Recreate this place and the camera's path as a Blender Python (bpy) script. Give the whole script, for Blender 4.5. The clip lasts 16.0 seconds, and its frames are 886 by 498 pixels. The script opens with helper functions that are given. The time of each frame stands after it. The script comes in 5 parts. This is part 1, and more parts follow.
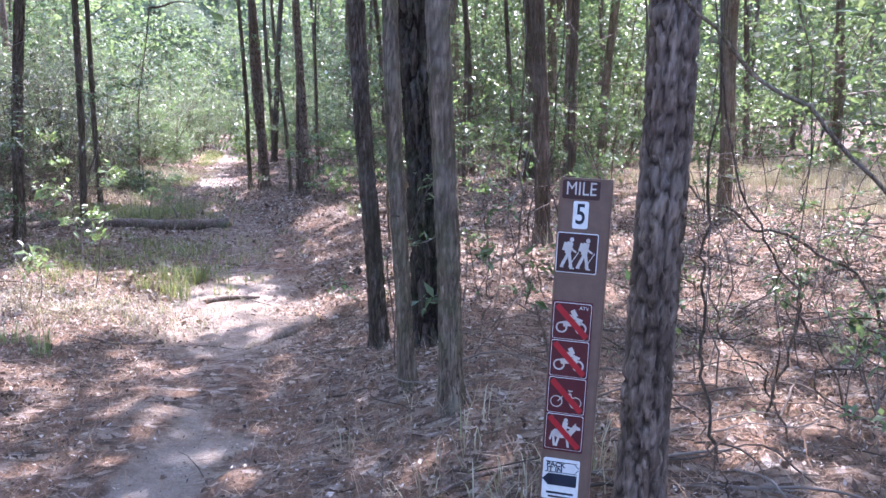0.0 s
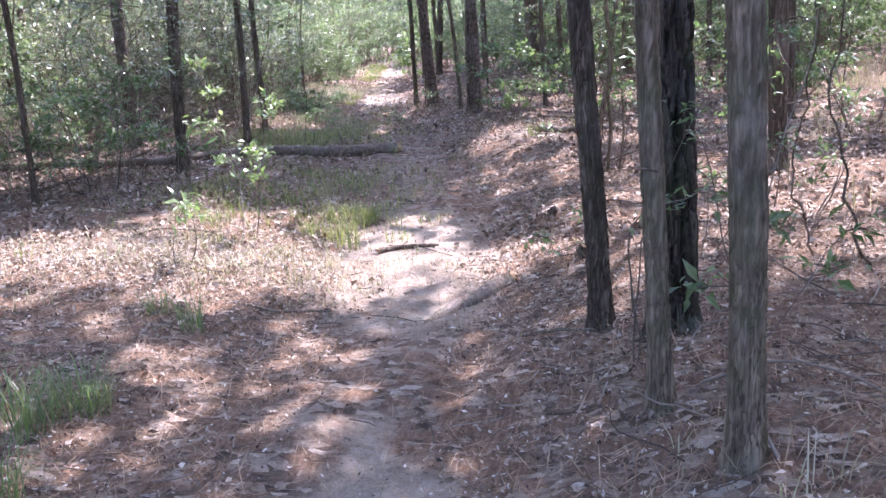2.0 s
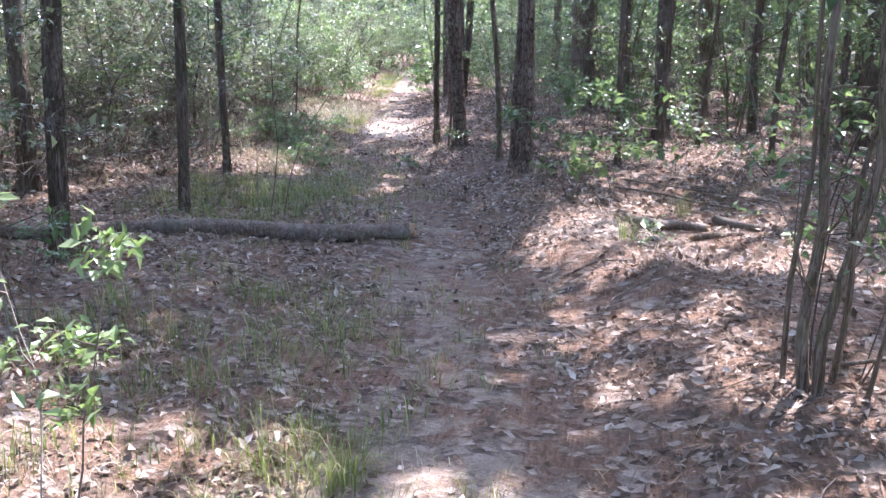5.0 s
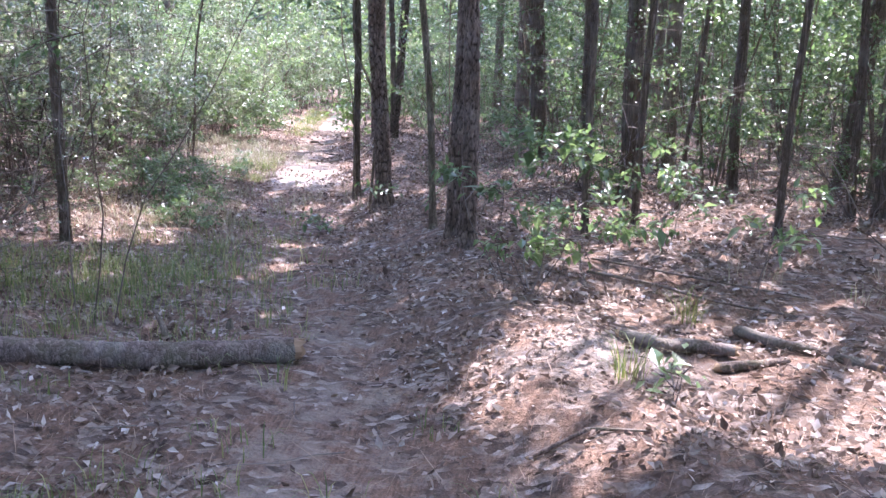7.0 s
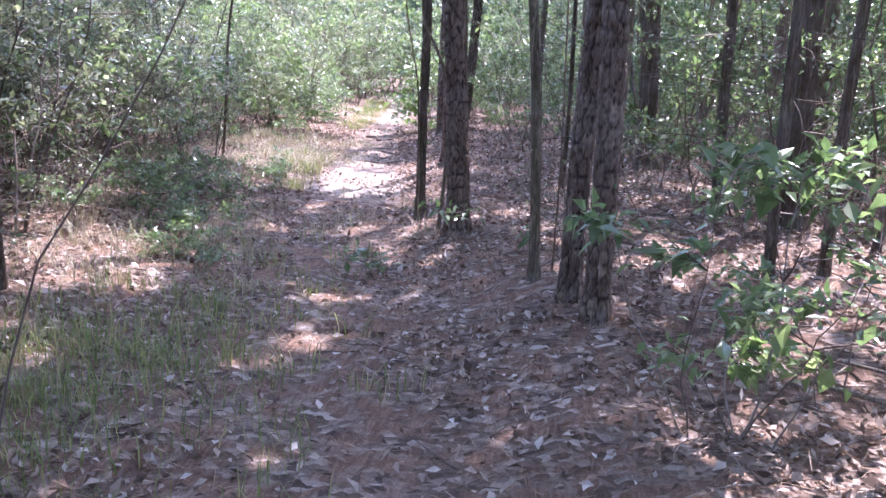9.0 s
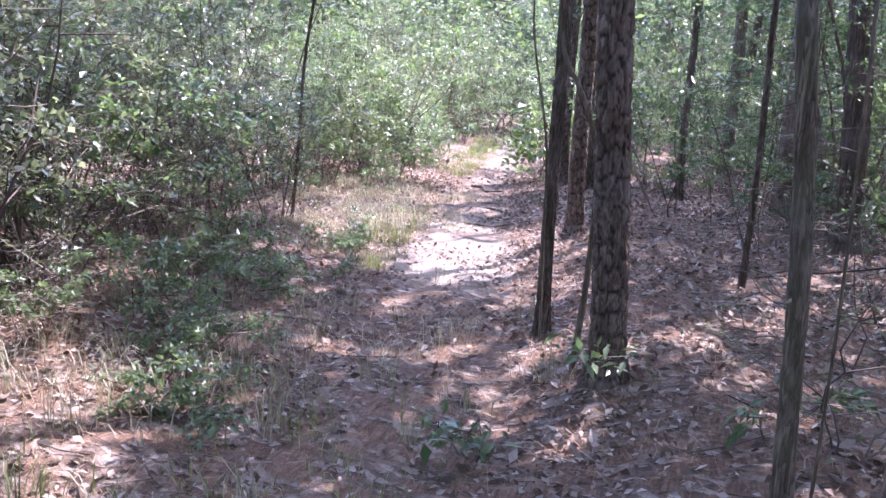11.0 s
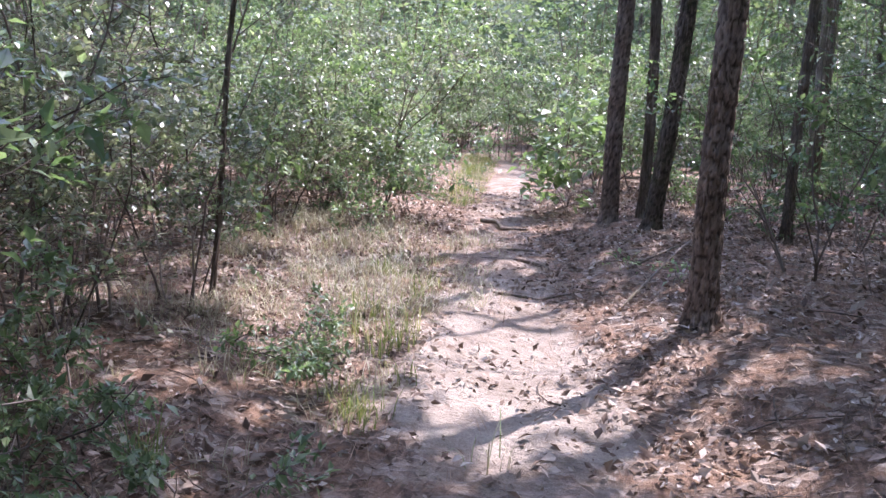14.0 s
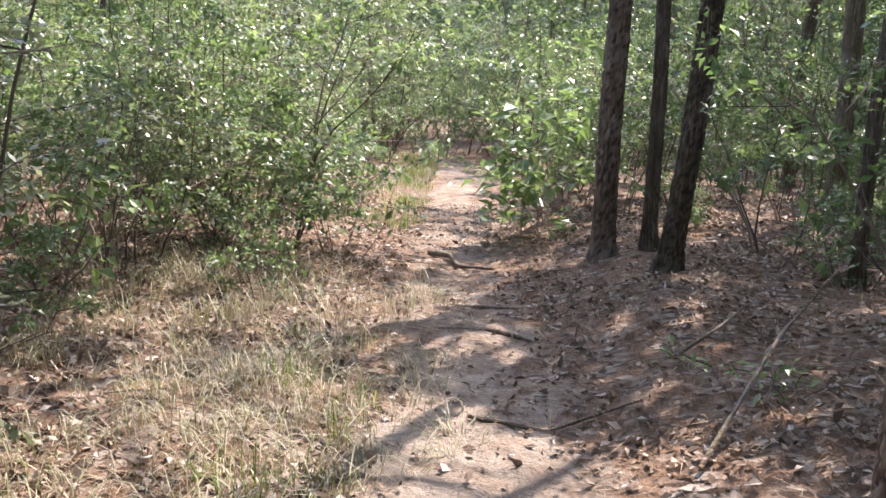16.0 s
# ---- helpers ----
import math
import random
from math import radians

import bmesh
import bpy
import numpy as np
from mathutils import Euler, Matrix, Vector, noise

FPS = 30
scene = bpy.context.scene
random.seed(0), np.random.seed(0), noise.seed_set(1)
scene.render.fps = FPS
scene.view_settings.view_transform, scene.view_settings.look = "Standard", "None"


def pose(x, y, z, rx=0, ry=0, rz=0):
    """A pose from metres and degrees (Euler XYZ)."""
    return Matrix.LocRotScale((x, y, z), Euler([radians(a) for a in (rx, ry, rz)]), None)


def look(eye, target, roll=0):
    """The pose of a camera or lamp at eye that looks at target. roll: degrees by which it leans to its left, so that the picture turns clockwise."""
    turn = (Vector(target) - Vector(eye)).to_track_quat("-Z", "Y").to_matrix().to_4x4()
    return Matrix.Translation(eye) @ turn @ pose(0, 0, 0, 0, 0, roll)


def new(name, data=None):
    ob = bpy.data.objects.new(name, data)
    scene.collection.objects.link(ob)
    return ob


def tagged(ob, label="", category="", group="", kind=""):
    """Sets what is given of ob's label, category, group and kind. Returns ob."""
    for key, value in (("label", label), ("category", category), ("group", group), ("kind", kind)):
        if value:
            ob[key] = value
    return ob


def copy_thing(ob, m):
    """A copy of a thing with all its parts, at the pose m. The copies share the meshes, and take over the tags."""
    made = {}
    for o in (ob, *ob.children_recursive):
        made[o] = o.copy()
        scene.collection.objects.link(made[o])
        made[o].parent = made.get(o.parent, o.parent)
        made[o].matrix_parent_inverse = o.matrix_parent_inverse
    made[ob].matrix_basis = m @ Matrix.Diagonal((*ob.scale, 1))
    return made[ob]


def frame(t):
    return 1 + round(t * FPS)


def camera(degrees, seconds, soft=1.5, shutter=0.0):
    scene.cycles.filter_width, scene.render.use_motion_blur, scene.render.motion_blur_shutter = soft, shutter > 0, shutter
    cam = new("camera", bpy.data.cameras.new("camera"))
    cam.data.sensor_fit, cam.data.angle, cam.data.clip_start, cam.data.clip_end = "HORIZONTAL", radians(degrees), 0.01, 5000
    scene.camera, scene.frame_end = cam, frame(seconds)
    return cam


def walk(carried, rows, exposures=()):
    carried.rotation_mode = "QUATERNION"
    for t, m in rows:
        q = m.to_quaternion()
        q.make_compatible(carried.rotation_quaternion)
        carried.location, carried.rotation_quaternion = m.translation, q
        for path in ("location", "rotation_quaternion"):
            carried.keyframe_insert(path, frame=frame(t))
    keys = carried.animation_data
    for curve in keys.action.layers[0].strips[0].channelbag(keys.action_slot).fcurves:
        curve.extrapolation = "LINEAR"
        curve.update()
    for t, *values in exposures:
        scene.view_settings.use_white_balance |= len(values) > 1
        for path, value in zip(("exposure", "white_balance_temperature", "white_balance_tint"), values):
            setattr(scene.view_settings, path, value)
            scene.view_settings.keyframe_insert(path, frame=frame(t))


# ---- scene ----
cam = camera(54.2, 16.0, 1.5)
METRES, EYE, TILT, LEAN, TURN = 19.7, 1.5, 0.0, 0.0, 0.0
ROWS = [
    (0.0, 0.0, 0.0, 0.0, -0.11, -8.9, 0.68),
    (0.5, 0.0005, 0.0016, -0.0004, 1.28, -9.51, 0.91),
    (1.0, -0.0041, 0.0107, -0.0026, 6.6, -12.56, 2.36),
    (1.5, -0.0141, 0.0342, -0.0, 9.5, -14.05, 3.29),
    (2.0, -0.0191, 0.0662, 0.001, 10.19, -14.6, 3.56),
    (2.5, -0.0269, 0.1004, 0.0014, 11.01, -14.66, 3.35),
    (3.0, -0.0322, 0.1349, 0.0033, 11.13, -14.64, 3.12),
    (3.5, -0.0413, 0.1668, 0.0043, 12.21, -14.65, 1.89),
    (4.0, -0.0501, 0.2009, 0.0049, 12.2, -14.46, 1.5),
    (4.5, -0.0604, 0.2358, 0.0063, 12.27, -14.27, 1.28),
    (5.0, -0.0701, 0.269, 0.0084, 11.24, -14.22, -0.34),
    (7.5, -0.0911, 0.4258, 0.0008, 7.0, -11.57, -1.49),
    (8.0, -0.1005, 0.458, -0.0039, 8.84, -12.48, -1.73),
    (10.5, -0.1417, 0.6204, 0.0025, 15.29, -11.8, -2.89),
    (11.0, -0.1524, 0.6498, 0.0013, 18.36, -10.76, -2.96),
    (11.5, -0.1637, 0.6779, -0.002, 19.24, -9.88, -2.58),
    (12.0, -0.1748, 0.7061, -0.0047, 20.52, -9.79, -2.46),
    (12.5, -0.1896, 0.733, -0.0069, 20.49, -9.97, -2.46),
    (13.0, -0.2036, 0.7639, -0.0076, 20.57, -10.15, -2.38),
    (13.5, -0.2176, 0.7949, -0.0087, 18.53, -9.83, -2.83),
    (14.0, -0.2285, 0.8273, -0.0088, 16.49, -9.74, -2.84),
    (14.5, -0.2399, 0.8582, -0.0097, 16.54, -9.68, -2.88),
    (15.0, -0.2489, 0.8913, -0.0092, 15.91, -9.95, -2.75),
    (15.5, -0.2583, 0.9232, -0.0086, 14.39, -9.97, -2.49),
    (16.0, -0.2671, 0.9564, -0.0079, 11.97, -10.12, -2.3),
]
walk(cam, [(t, pose(0, 0, EYE, TILT, LEAN, TURN) @ pose(METRES * x, METRES * y, METRES * z, 90 + pitch, roll, yaw)) for t, x, y, z, yaw, pitch, roll in ROWS], exposures=[(0.0, 3.38, 5700, 27), (1.5, 3.4, 5850, 27), (3.0, 3.05, 5850, 30), (4.0, 2.9, 5700, 29), (5.0, 3.38, 5750, 22), (8.0, 3.45, 5650, 31), (11.0, 3.3, 5650, 33), (12.5, 3.05, 5700, 28), (13.5, 2.95, 5850, 26), (14.2, 2.75, 5850, 25), (15.0, 2.58, 5850, 22), (15.5, 2.5, 6150, 17), (16.0, 2.7, 6750, 16)])
SUN_ELEVATION, SUN_X, SUN_Y = radians(58), 0.47, 0.88   # the way to the sun

# world, sun
world = bpy.data.worlds.new("sky")
scene.world = world
world.use_nodes = True
sky = world.node_tree.nodes.new("ShaderNodeTexSky")
sky.sky_type, sky.sun_disc = "NISHITA", False
sky.sun_elevation, sky.sun_rotation = SUN_ELEVATION, math.atan2(SUN_X, SUN_Y)
sky.dust_density, sky.air_density = 1.5, 1.0
world.node_tree.links.new(sky.outputs[0], world.node_tree.nodes["Background"].inputs[0])
world.node_tree.nodes["Background"].inputs[1].default_value = 0.15

sun = new("sun", bpy.data.lights.new("sun", "SUN"))
sun.data.energy, sun.data.angle, sun.data.color = 2.5, radians(0.53), (1.0, 0.95, 0.87)
sun.matrix_world = look((SUN_X * 30, SUN_Y * 30, 30 * math.tan(SUN_ELEVATION)), (0, 0, 0))


# ---- materials ----
class Nodes:
    """A node material under construction."""

    def __init__(self, name):
        self.mat = bpy.data.materials.new(name)
        self.mat.use_nodes = True
        self.tree = self.mat.node_tree
        self.tree.nodes.clear()
        self.out = self.tree.nodes.new("ShaderNodeOutputMaterial")

    def add(self, kind, inputs=None, operation="", data_type="", blend_type="", feature="", attribute_name=""):
        node = self.tree.nodes.new("ShaderNode" + kind)
        if data_type:
            node.data_type = data_type
        if blend_type:
            node.blend_type = blend_type
        if operation:
            node.operation = operation
        if feature:
            node.feature = feature
        if attribute_name:
            node.attribute_name = attribute_name
        for k, v in (inputs or {}).items():
            if isinstance(v, bpy.types.NodeSocket):
                self.tree.links.new(v, node.inputs[k])
            else:
                node.inputs[k].default_value = v
        return node

    def link(self, a, b):
        self.tree.links.new(a, b)

    def ramp(self, fac, stops, interpolation="LINEAR"):
        node = self.add("ValToRGB", {0: fac})
        node.color_ramp.interpolation = interpolation
        els = node.color_ramp.elements
        while len(els) < len(stops):
            els.new(0.5)
        for el, (at, col) in zip(els, stops):
            el.position, el.color = at, (*col, 1)
        return node.outputs[0]

    def mix(self, fac, a, b, mode="MIX"):
        node = self.add("Mix", data_type="RGBA", blend_type=mode)
        for sock, v in ((node.inputs[0], fac), (node.inputs[6], a), (node.inputs[7], b)):
            if isinstance(v, bpy.types.NodeSocket):
                self.link(v, sock)
            else:
                sock.default_value = v if isinstance(v, float) else (*v, 1)
        return node.outputs[2]

    def coords(self, scale=(1, 1, 1), space="Object"):
        tc = self.add("TexCoord")
        return self.add("Mapping", {0: tc.outputs[space], 3: scale}).outputs[0]

    def noise(self, vec, scale, detail=5.0, rough=0.6):
        return self.add("TexNoise", {"Vector": vec, "Scale": scale, "Detail": detail, "Roughness": rough}).outputs[0]

    def math(self, op, a, b=0.0):
        return self.add("Math", {0: a, 1: b}, operation=op).outputs[0]

    def finish(self, colour, rough=0.8, height=None, bump=0.5, dist=0.01, spec=0.3, translucent=0.0, tcol=None):
        sh = self.add("BsdfPrincipled", {"Base Color": colour, "Roughness": rough, "Specular IOR Level": spec})
        if height is not None:
            self.link(self.add("Bump", {"Height": height, "Strength": bump, "Distance": dist}).outputs[0], sh.inputs["Normal"])
        last = sh.outputs[0]
        if translucent:
            tr = self.add("BsdfTranslucent", {"Color": tcol or colour})
            last = self.add("MixShader", {0: translucent, 1: last, 2: tr.outputs[0]}).outputs[0]
        self.link(last, self.out.inputs[0])
        return self.mat


def ground_material():
    n = Nodes("forest_floor")
    v = n.coords()
    worn = n.add("Attribute", attribute_name="worn").outputs["Fac"]
    wide, mid, fine = n.noise(v, 0.7), n.noise(v, 6.0), n.noise(v, 70.0, 4.0)
    cells = n.add("TexVoronoi", {"Vector": n.add("Mapping", {0: v, 3: (1.0, 1.6, 1.0)}).outputs[0], "Scale": 17.0, "Randomness": 1.0})
    shade = n.add("SeparateColor", {0: cells.outputs["Color"]}).outputs[0]
    litter = n.ramp(shade, [(0.0, (0.065, 0.044, 0.035)), (0.35, (0.145, 0.103, 0.08)), (0.65, (0.24, 0.18, 0.145)), (0.9, (0.37, 0.30, 0.255)), (1.0, (0.48, 0.41, 0.36))])
    needles = n.ramp(n.noise(n.add("Mapping", {0: v, 3: (60.0, 9.0, 20.0), 2: (0, 0, 0.7)}).outputs[0], 1.0), [(0.3, (0.12, 0.07, 0.05)), (0.7, (0.30, 0.19, 0.13))])
    litter = n.mix(n.ramp(mid, [(0.42, (0, 0, 0)), (0.58, (1, 1, 1))]), litter, needles)
    litter = n.mix(0.5, litter, n.ramp(fine, [(0.3, (0.25, 0.25, 0.25)), (0.7, (0.95, 0.95, 0.95))]), "MULTIPLY")
    sand = n.ramp(n.noise(v, 3.0), [(0.3, (0.25, 0.195, 0.16)), (0.7, (0.43, 0.36, 0.305))])
    sand = n.mix(0.45, sand, n.ramp(fine, [(0.3, (0.45, 0.45, 0.45)), (0.65, (1, 1, 1))]), "MULTIPLY")
    edge = n.math("ADD", worn, n.math("MULTIPLY", n.math("SUBTRACT", n.noise(v, 4.5, 8.0, 0.7), 0.5), 1.3))
    sand = n.mix(0.5, sand, n.ramp(n.noise(v, 230.0, 3.0), [(0.35, (0.35, 0.34, 0.34)), (0.6, (1.15, 1.14, 1.12))]), "MULTIPLY")
    col = n.mix(n.ramp(edge, [(0.42, (0, 0, 0)), (0.75, (1, 1, 1))]), litter, sand)
    col = n.mix(0.35, col, n.ramp(wide, [(0.3, (0.6, 0.58, 0.56)), (0.7, (1, 1, 1))]), "MULTIPLY")
    h = n.math("ADD", n.math("MULTIPLY", cells.outputs["Distance"], 0.8), n.math("ADD", n.math("ADD", fine, n.math("MULTIPLY", n.noise(v, 230.0, 3.0), 0.5)), n.math("MULTIPLY", mid, 1.2)))
    return n.finish(col, 0.95, h, 0.9, 0.02, 0.15)


def leaf_material(name, stops, translucent=0.4, rough=0.45, boost=1.6):
    n = Nodes(name)
    r = n.add("NewGeometry").outputs["Random Per Island"]
    col = n.ramp(r, stops)
    blot = n.noise(n.coords(), 40.0, 2.0)
    col = n.mix(0.35, col, n.ramp(blot, [(0.3, (0.55, 0.55, 0.5)), (0.7, (1.0, 1.0, 1.0))]), "MULTIPLY")
    tcol = n.mix(1.0, col, (boost, boost * 1.03, boost * 0.76), "MULTIPLY")
    return n.finish(col, rough, translucent=translucent, tcol=tcol, spec=0.6)


def bark_material(name, dark, mid, light, plate=9.0, stretch=0.35, moss=0.0, ridge=1.0, cells=1.0):
    n = Nodes(name)
    v = n.coords((1, 1, stretch))
    warp = n.add("VectorMath", {0: v, 1: n.add("VectorMath", {0: n.add("TexNoise", {"Vector": v, "Scale": 13.0, "Detail": 4.0}).outputs["Color"], "Scale": 0.16}, operation="SCALE").outputs[0]}, operation="ADD").outputs[0]
    cell = n.add("TexVoronoi", {"Vector": warp, "Scale": plate}, feature="DISTANCE_TO_EDGE").outputs[0]
    tint = n.add("SeparateColor", {0: n.add("TexVoronoi", {"Vector": warp, "Scale": plate}).outputs["Color"]}).outputs[1]
    fine = n.noise(n.coords((1, 1, 0.25)), 90.0, 5.0)
    patch = n.noise(n.coords(), 2.2)
    col = n.ramp(tint, [(0.0, mid), (0.6, light), (1.0, mid)])
    col = n.mix(0.6, col, n.ramp(fine, [(0.3, (0.35, 0.33, 0.32)), (0.7, (1.1, 1.1, 1.1))]), "MULTIPLY")
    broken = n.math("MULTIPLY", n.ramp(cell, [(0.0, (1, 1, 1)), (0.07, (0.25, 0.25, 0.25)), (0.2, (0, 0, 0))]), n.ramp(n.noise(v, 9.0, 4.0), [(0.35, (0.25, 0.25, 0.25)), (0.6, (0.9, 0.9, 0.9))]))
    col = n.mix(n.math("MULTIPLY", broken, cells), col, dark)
    streak = n.noise(n.coords((1, 1, 0.06)), 45.0, 3.0)
    col = n.mix(0.55, col, n.ramp(streak, [(0.35, (0.35, 0.33, 0.32)), (0.62, (1.1, 1.08, 1.05))]), "MULTIPLY")
    col = n.mix(n.math("MULTIPLY", n.ramp(patch, [(0.5, (0, 0, 0)), (0.65, (1, 1, 1))]), 0.45), col, tuple(0.55 * a + 0.13 for a in light))
    # the plates and furrows of the modelled bark
    tone = n.math("ADD", n.math("MULTIPLY", n.add("Attribute", attribute_name="plate_tone").outputs["Fac"], 0.7), 1.0)
    col = n.mix(1.0, col, n.add("CombineColor", {0: tone, 1: tone, 2: tone}).outputs[0], "MULTIPLY")
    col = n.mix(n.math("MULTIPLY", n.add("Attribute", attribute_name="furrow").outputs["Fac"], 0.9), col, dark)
    if moss:
        col = n.mix(n.math("MULTIPLY", n.ramp(n.noise(n.coords(), 7.0), [(0.45, (0, 0, 0)), (0.6, (1, 1, 1))]), moss), col, (0.09, 0.12, 0.05))
    h = n.math("ADD", n.math("MULTIPLY", n.ramp(cell, [(0.0, (0, 0, 0)), (0.22, (1, 1, 1))]), 1.4 * cells), n.math("MULTIPLY", fine, 0.7))
    return n.finish(col, 0.92, h, ridge, 0.012, 0.15)


def foliage_mass_material():
    n = Nodes("distant_foliage")
    v = n.coords()
    clump, leaf = n.noise(v, 0.5, 4.0), n.noise(v, 3.5, 6.0, 0.75)
    col = n.mix(0.6, n.ramp(clump, [(0.3, (0.045, 0.075, 0.035)), (0.7, (0.13, 0.17, 0.085))]), n.ramp(leaf, [(0.35, (0.02, 0.035, 0.02)), (0.65, (0.20, 0.24, 0.13))]))
    return n.finish(col, 0.8, leaf, 1.0, 0.6, 0.2, 0.3)


def plain_material(name, colour, rough=0.6, vary=0.2, scale=30.0, spec=0.3):
    n = Nodes(name)
    v = n.coords()
    dirt = n.mix(vary, n.ramp(n.noise(v, scale), [(0.3, (0.4, 0.4, 0.4)), (0.7, (1, 1, 1))]), n.ramp(n.noise(v, scale * 0.15), [(0.3, (0.6, 0.58, 0.55)), (0.7, (1, 1, 1))]))
    col = n.mix(vary * 1.5, colour, n.mix(1.0, colour, dirt, "MULTIPLY"))
    return n.finish(col, rough, n.noise(v, scale * 4), 0.15, 0.002, spec)


def island_material(name, stops, rough=0.8, translucent=0.0):
    n = Nodes(name)
    col = n.ramp(n.add("NewGeometry").outputs["Random Per Island"], stops)
    col = n.mix(0.4, col, n.ramp(n.noise(n.coords(), 60.0), [(0.3, (0.5, 0.48, 0.46)), (0.7, (1, 1, 1))]), "MULTIPLY")
    return n.finish(col, rough, translucent=translucent, spec=0.2)


FLOOR = ground_material()
YAUPON = leaf_material("yaupon_leaf", [(0.0, (0.065, 0.085, 0.05)), (0.4, (0.11, 0.13, 0.075)), (0.75, (0.165, 0.182, 0.12)), (1.0, (0.24, 0.245, 0.185))], 0.42, 0.34)
BROAD = leaf_material("broad_leaf", [(0.0, (0.06, 0.098, 0.042)), (0.5, (0.095, 0.142, 0.065)), (1.0, (0.155, 0.20, 0.10))], 0.45, 0.34)
# Pale leaf for plants in the sun; their glare is lifted into its colour.
BRIGHT = leaf_material("young_sunlit_leaf", [(0.0, (0.10, 0.15, 0.055)), (0.6, (0.15, 0.21, 0.09)), (1.0, (0.24, 0.28, 0.16))], 0.42, 0.3)
CANOPY = leaf_material("canopy_leaf", [(0.0, (0.065, 0.10, 0.048)), (1.0, (0.14, 0.175, 0.09))], 0.5, 0.5)
DEAD = island_material("dead_leaf", [(0.0, (0.085, 0.056, 0.042)), (0.3, (0.17, 0.116, 0.09)), (0.55, (0.26, 0.19, 0.15)), (0.78, (0.345, 0.268, 0.22)), (0.92, (0.44, 0.365, 0.315)), (1.0, (0.54, 0.48, 0.43))], 0.85, 0.15)
CRUMB = island_material("litter_crumb", [(0.0, (0.035, 0.025, 0.02)), (0.4, (0.10, 0.07, 0.055)), (0.75, (0.24, 0.18, 0.15)), (1.0, (0.56, 0.49, 0.44))], 0.8)
NEEDLE = island_material("pine_needle", [(0.0, (0.15, 0.085, 0.055)), (0.5, (0.27, 0.165, 0.105)), (1.0, (0.42, 0.31, 0.22))], 0.7)
GRASS = leaf_material("grass_blade", [(0.0, (0.07, 0.10, 0.03)), (0.6, (0.14, 0.17, 0.05)), (1.0, (0.30, 0.27, 0.13))], 0.4, 0.5)
BLADE = leaf_material("fresh_grass_blade", [(0.0, (0.075, 0.118, 0.045)), (0.7, (0.135, 0.185, 0.075)), (1.0, (0.25, 0.265, 0.14))], 0.45, 0.4)
# Bleached litter, pale enough to carry part of the sunny patch's brightness.
SUN_PALE = island_material("sun_pale_leaf", [(0.0, (0.26, 0.21, 0.175)), (0.6, (0.36, 0.30, 0.26)), (1.0, (0.48, 0.42, 0.37))], 0.8, 0.1)
STRAW = leaf_material("dry_grass", [(0.0, (0.18, 0.15, 0.10)), (0.45, (0.31, 0.265, 0.19)), (0.75, (0.42, 0.37, 0.28)), (1.0, (0.17, 0.21, 0.085))], 0.3, 0.6, 1.2)
PINE = bark_material("pine_bark", (0.022, 0.015, 0.012), (0.17, 0.118, 0.09), (0.31, 0.232, 0.188), 30.0, 0.3, cells=0.25)
OAK = bark_material("furrowed_bark", (0.03, 0.021, 0.016), (0.15, 0.109, 0.084), (0.265, 0.20, 0.16), 45.0, 0.12, 0.15)
SMOOTH = bark_material("thin_grey_bark", (0.030, 0.021, 0.015), (0.17, 0.124, 0.09), (0.32, 0.245, 0.185), 55.0, 0.10, 0.25, 0.5)
DARKBARK = bark_material("dark_furrowed_bark", (0.014, 0.010, 0.009), (0.07, 0.052, 0.042), (0.14, 0.108, 0.088), 24.0, 0.08, 0.2)
LOGBARK = bark_material("weathered_log_bark", (0.05, 0.037, 0.03), (0.15, 0.108, 0.088), (0.27, 0.207, 0.175), 30.0, 0.9, 0.2, 0.4)
TWIG = island_material("twig", [(0.0, (0.06, 0.045, 0.035)), (0.6, (0.13, 0.10, 0.085)), (1.0, (0.27, 0.23, 0.20))], 0.85)
ROT = plain_material("rotten_wood", (0.34, 0.22, 0.13), 0.9, 0.6, 25.0)


# ---- building blocks ----
def mesh_data(name, verts, faces, material, smooth=False):
    me = bpy.data.meshes.new(name)
    verts, faces = np.asarray(verts, np.float32), np.asarray(faces, np.int32)
    me.vertices.add(len(verts))
    me.vertices.foreach_set("co", verts.ravel())
    k = faces.shape[1]
    me.loops.add(faces.size)
    me.loops.foreach_set("vertex_index", faces.ravel())
    me.polygons.add(len(faces))
    me.polygons.foreach_set("loop_start", np.arange(len(faces), dtype=np.int32) * k)
    me.polygons.foreach_set("use_smooth", np.full(len(faces), smooth))
    me.update(calc_edges=True)
    me.materials.append(material)
    return me


def mesh_part(name, me, parent=None, label=""):
    ob = new(name, me)
    if parent:
        ob.parent = parent
    return tagged(ob, label)


def part(name, bm, material, parent=None, label=""):
    me = bpy.data.meshes.new(name)
    bm.to_mesh(me)
    bm.free()
    me.materials.append(material)
    return mesh_part(name, me, parent, label)


def thing(name, place, label, category, group="", kind=""):
    ob = new(name)
    ob.location = place
    ob.empty_display_size = 0.1
    return tagged(ob, label, category, group, kind)


def joined(pieces):
    """Many (verts, faces) pairs as one."""
    vs, fs, at = [], [], 0
    for v, f in pieces:
        vs.append(v)
        fs.append(np.asarray(f) + at)
        at += len(v)
    return np.concatenate(vs), np.concatenate(fs)


def unit(a):
    a = np.asarray(a, float)
    return a / np.maximum(np.linalg.norm(a, axis=-1, keepdims=True), 1e-9)


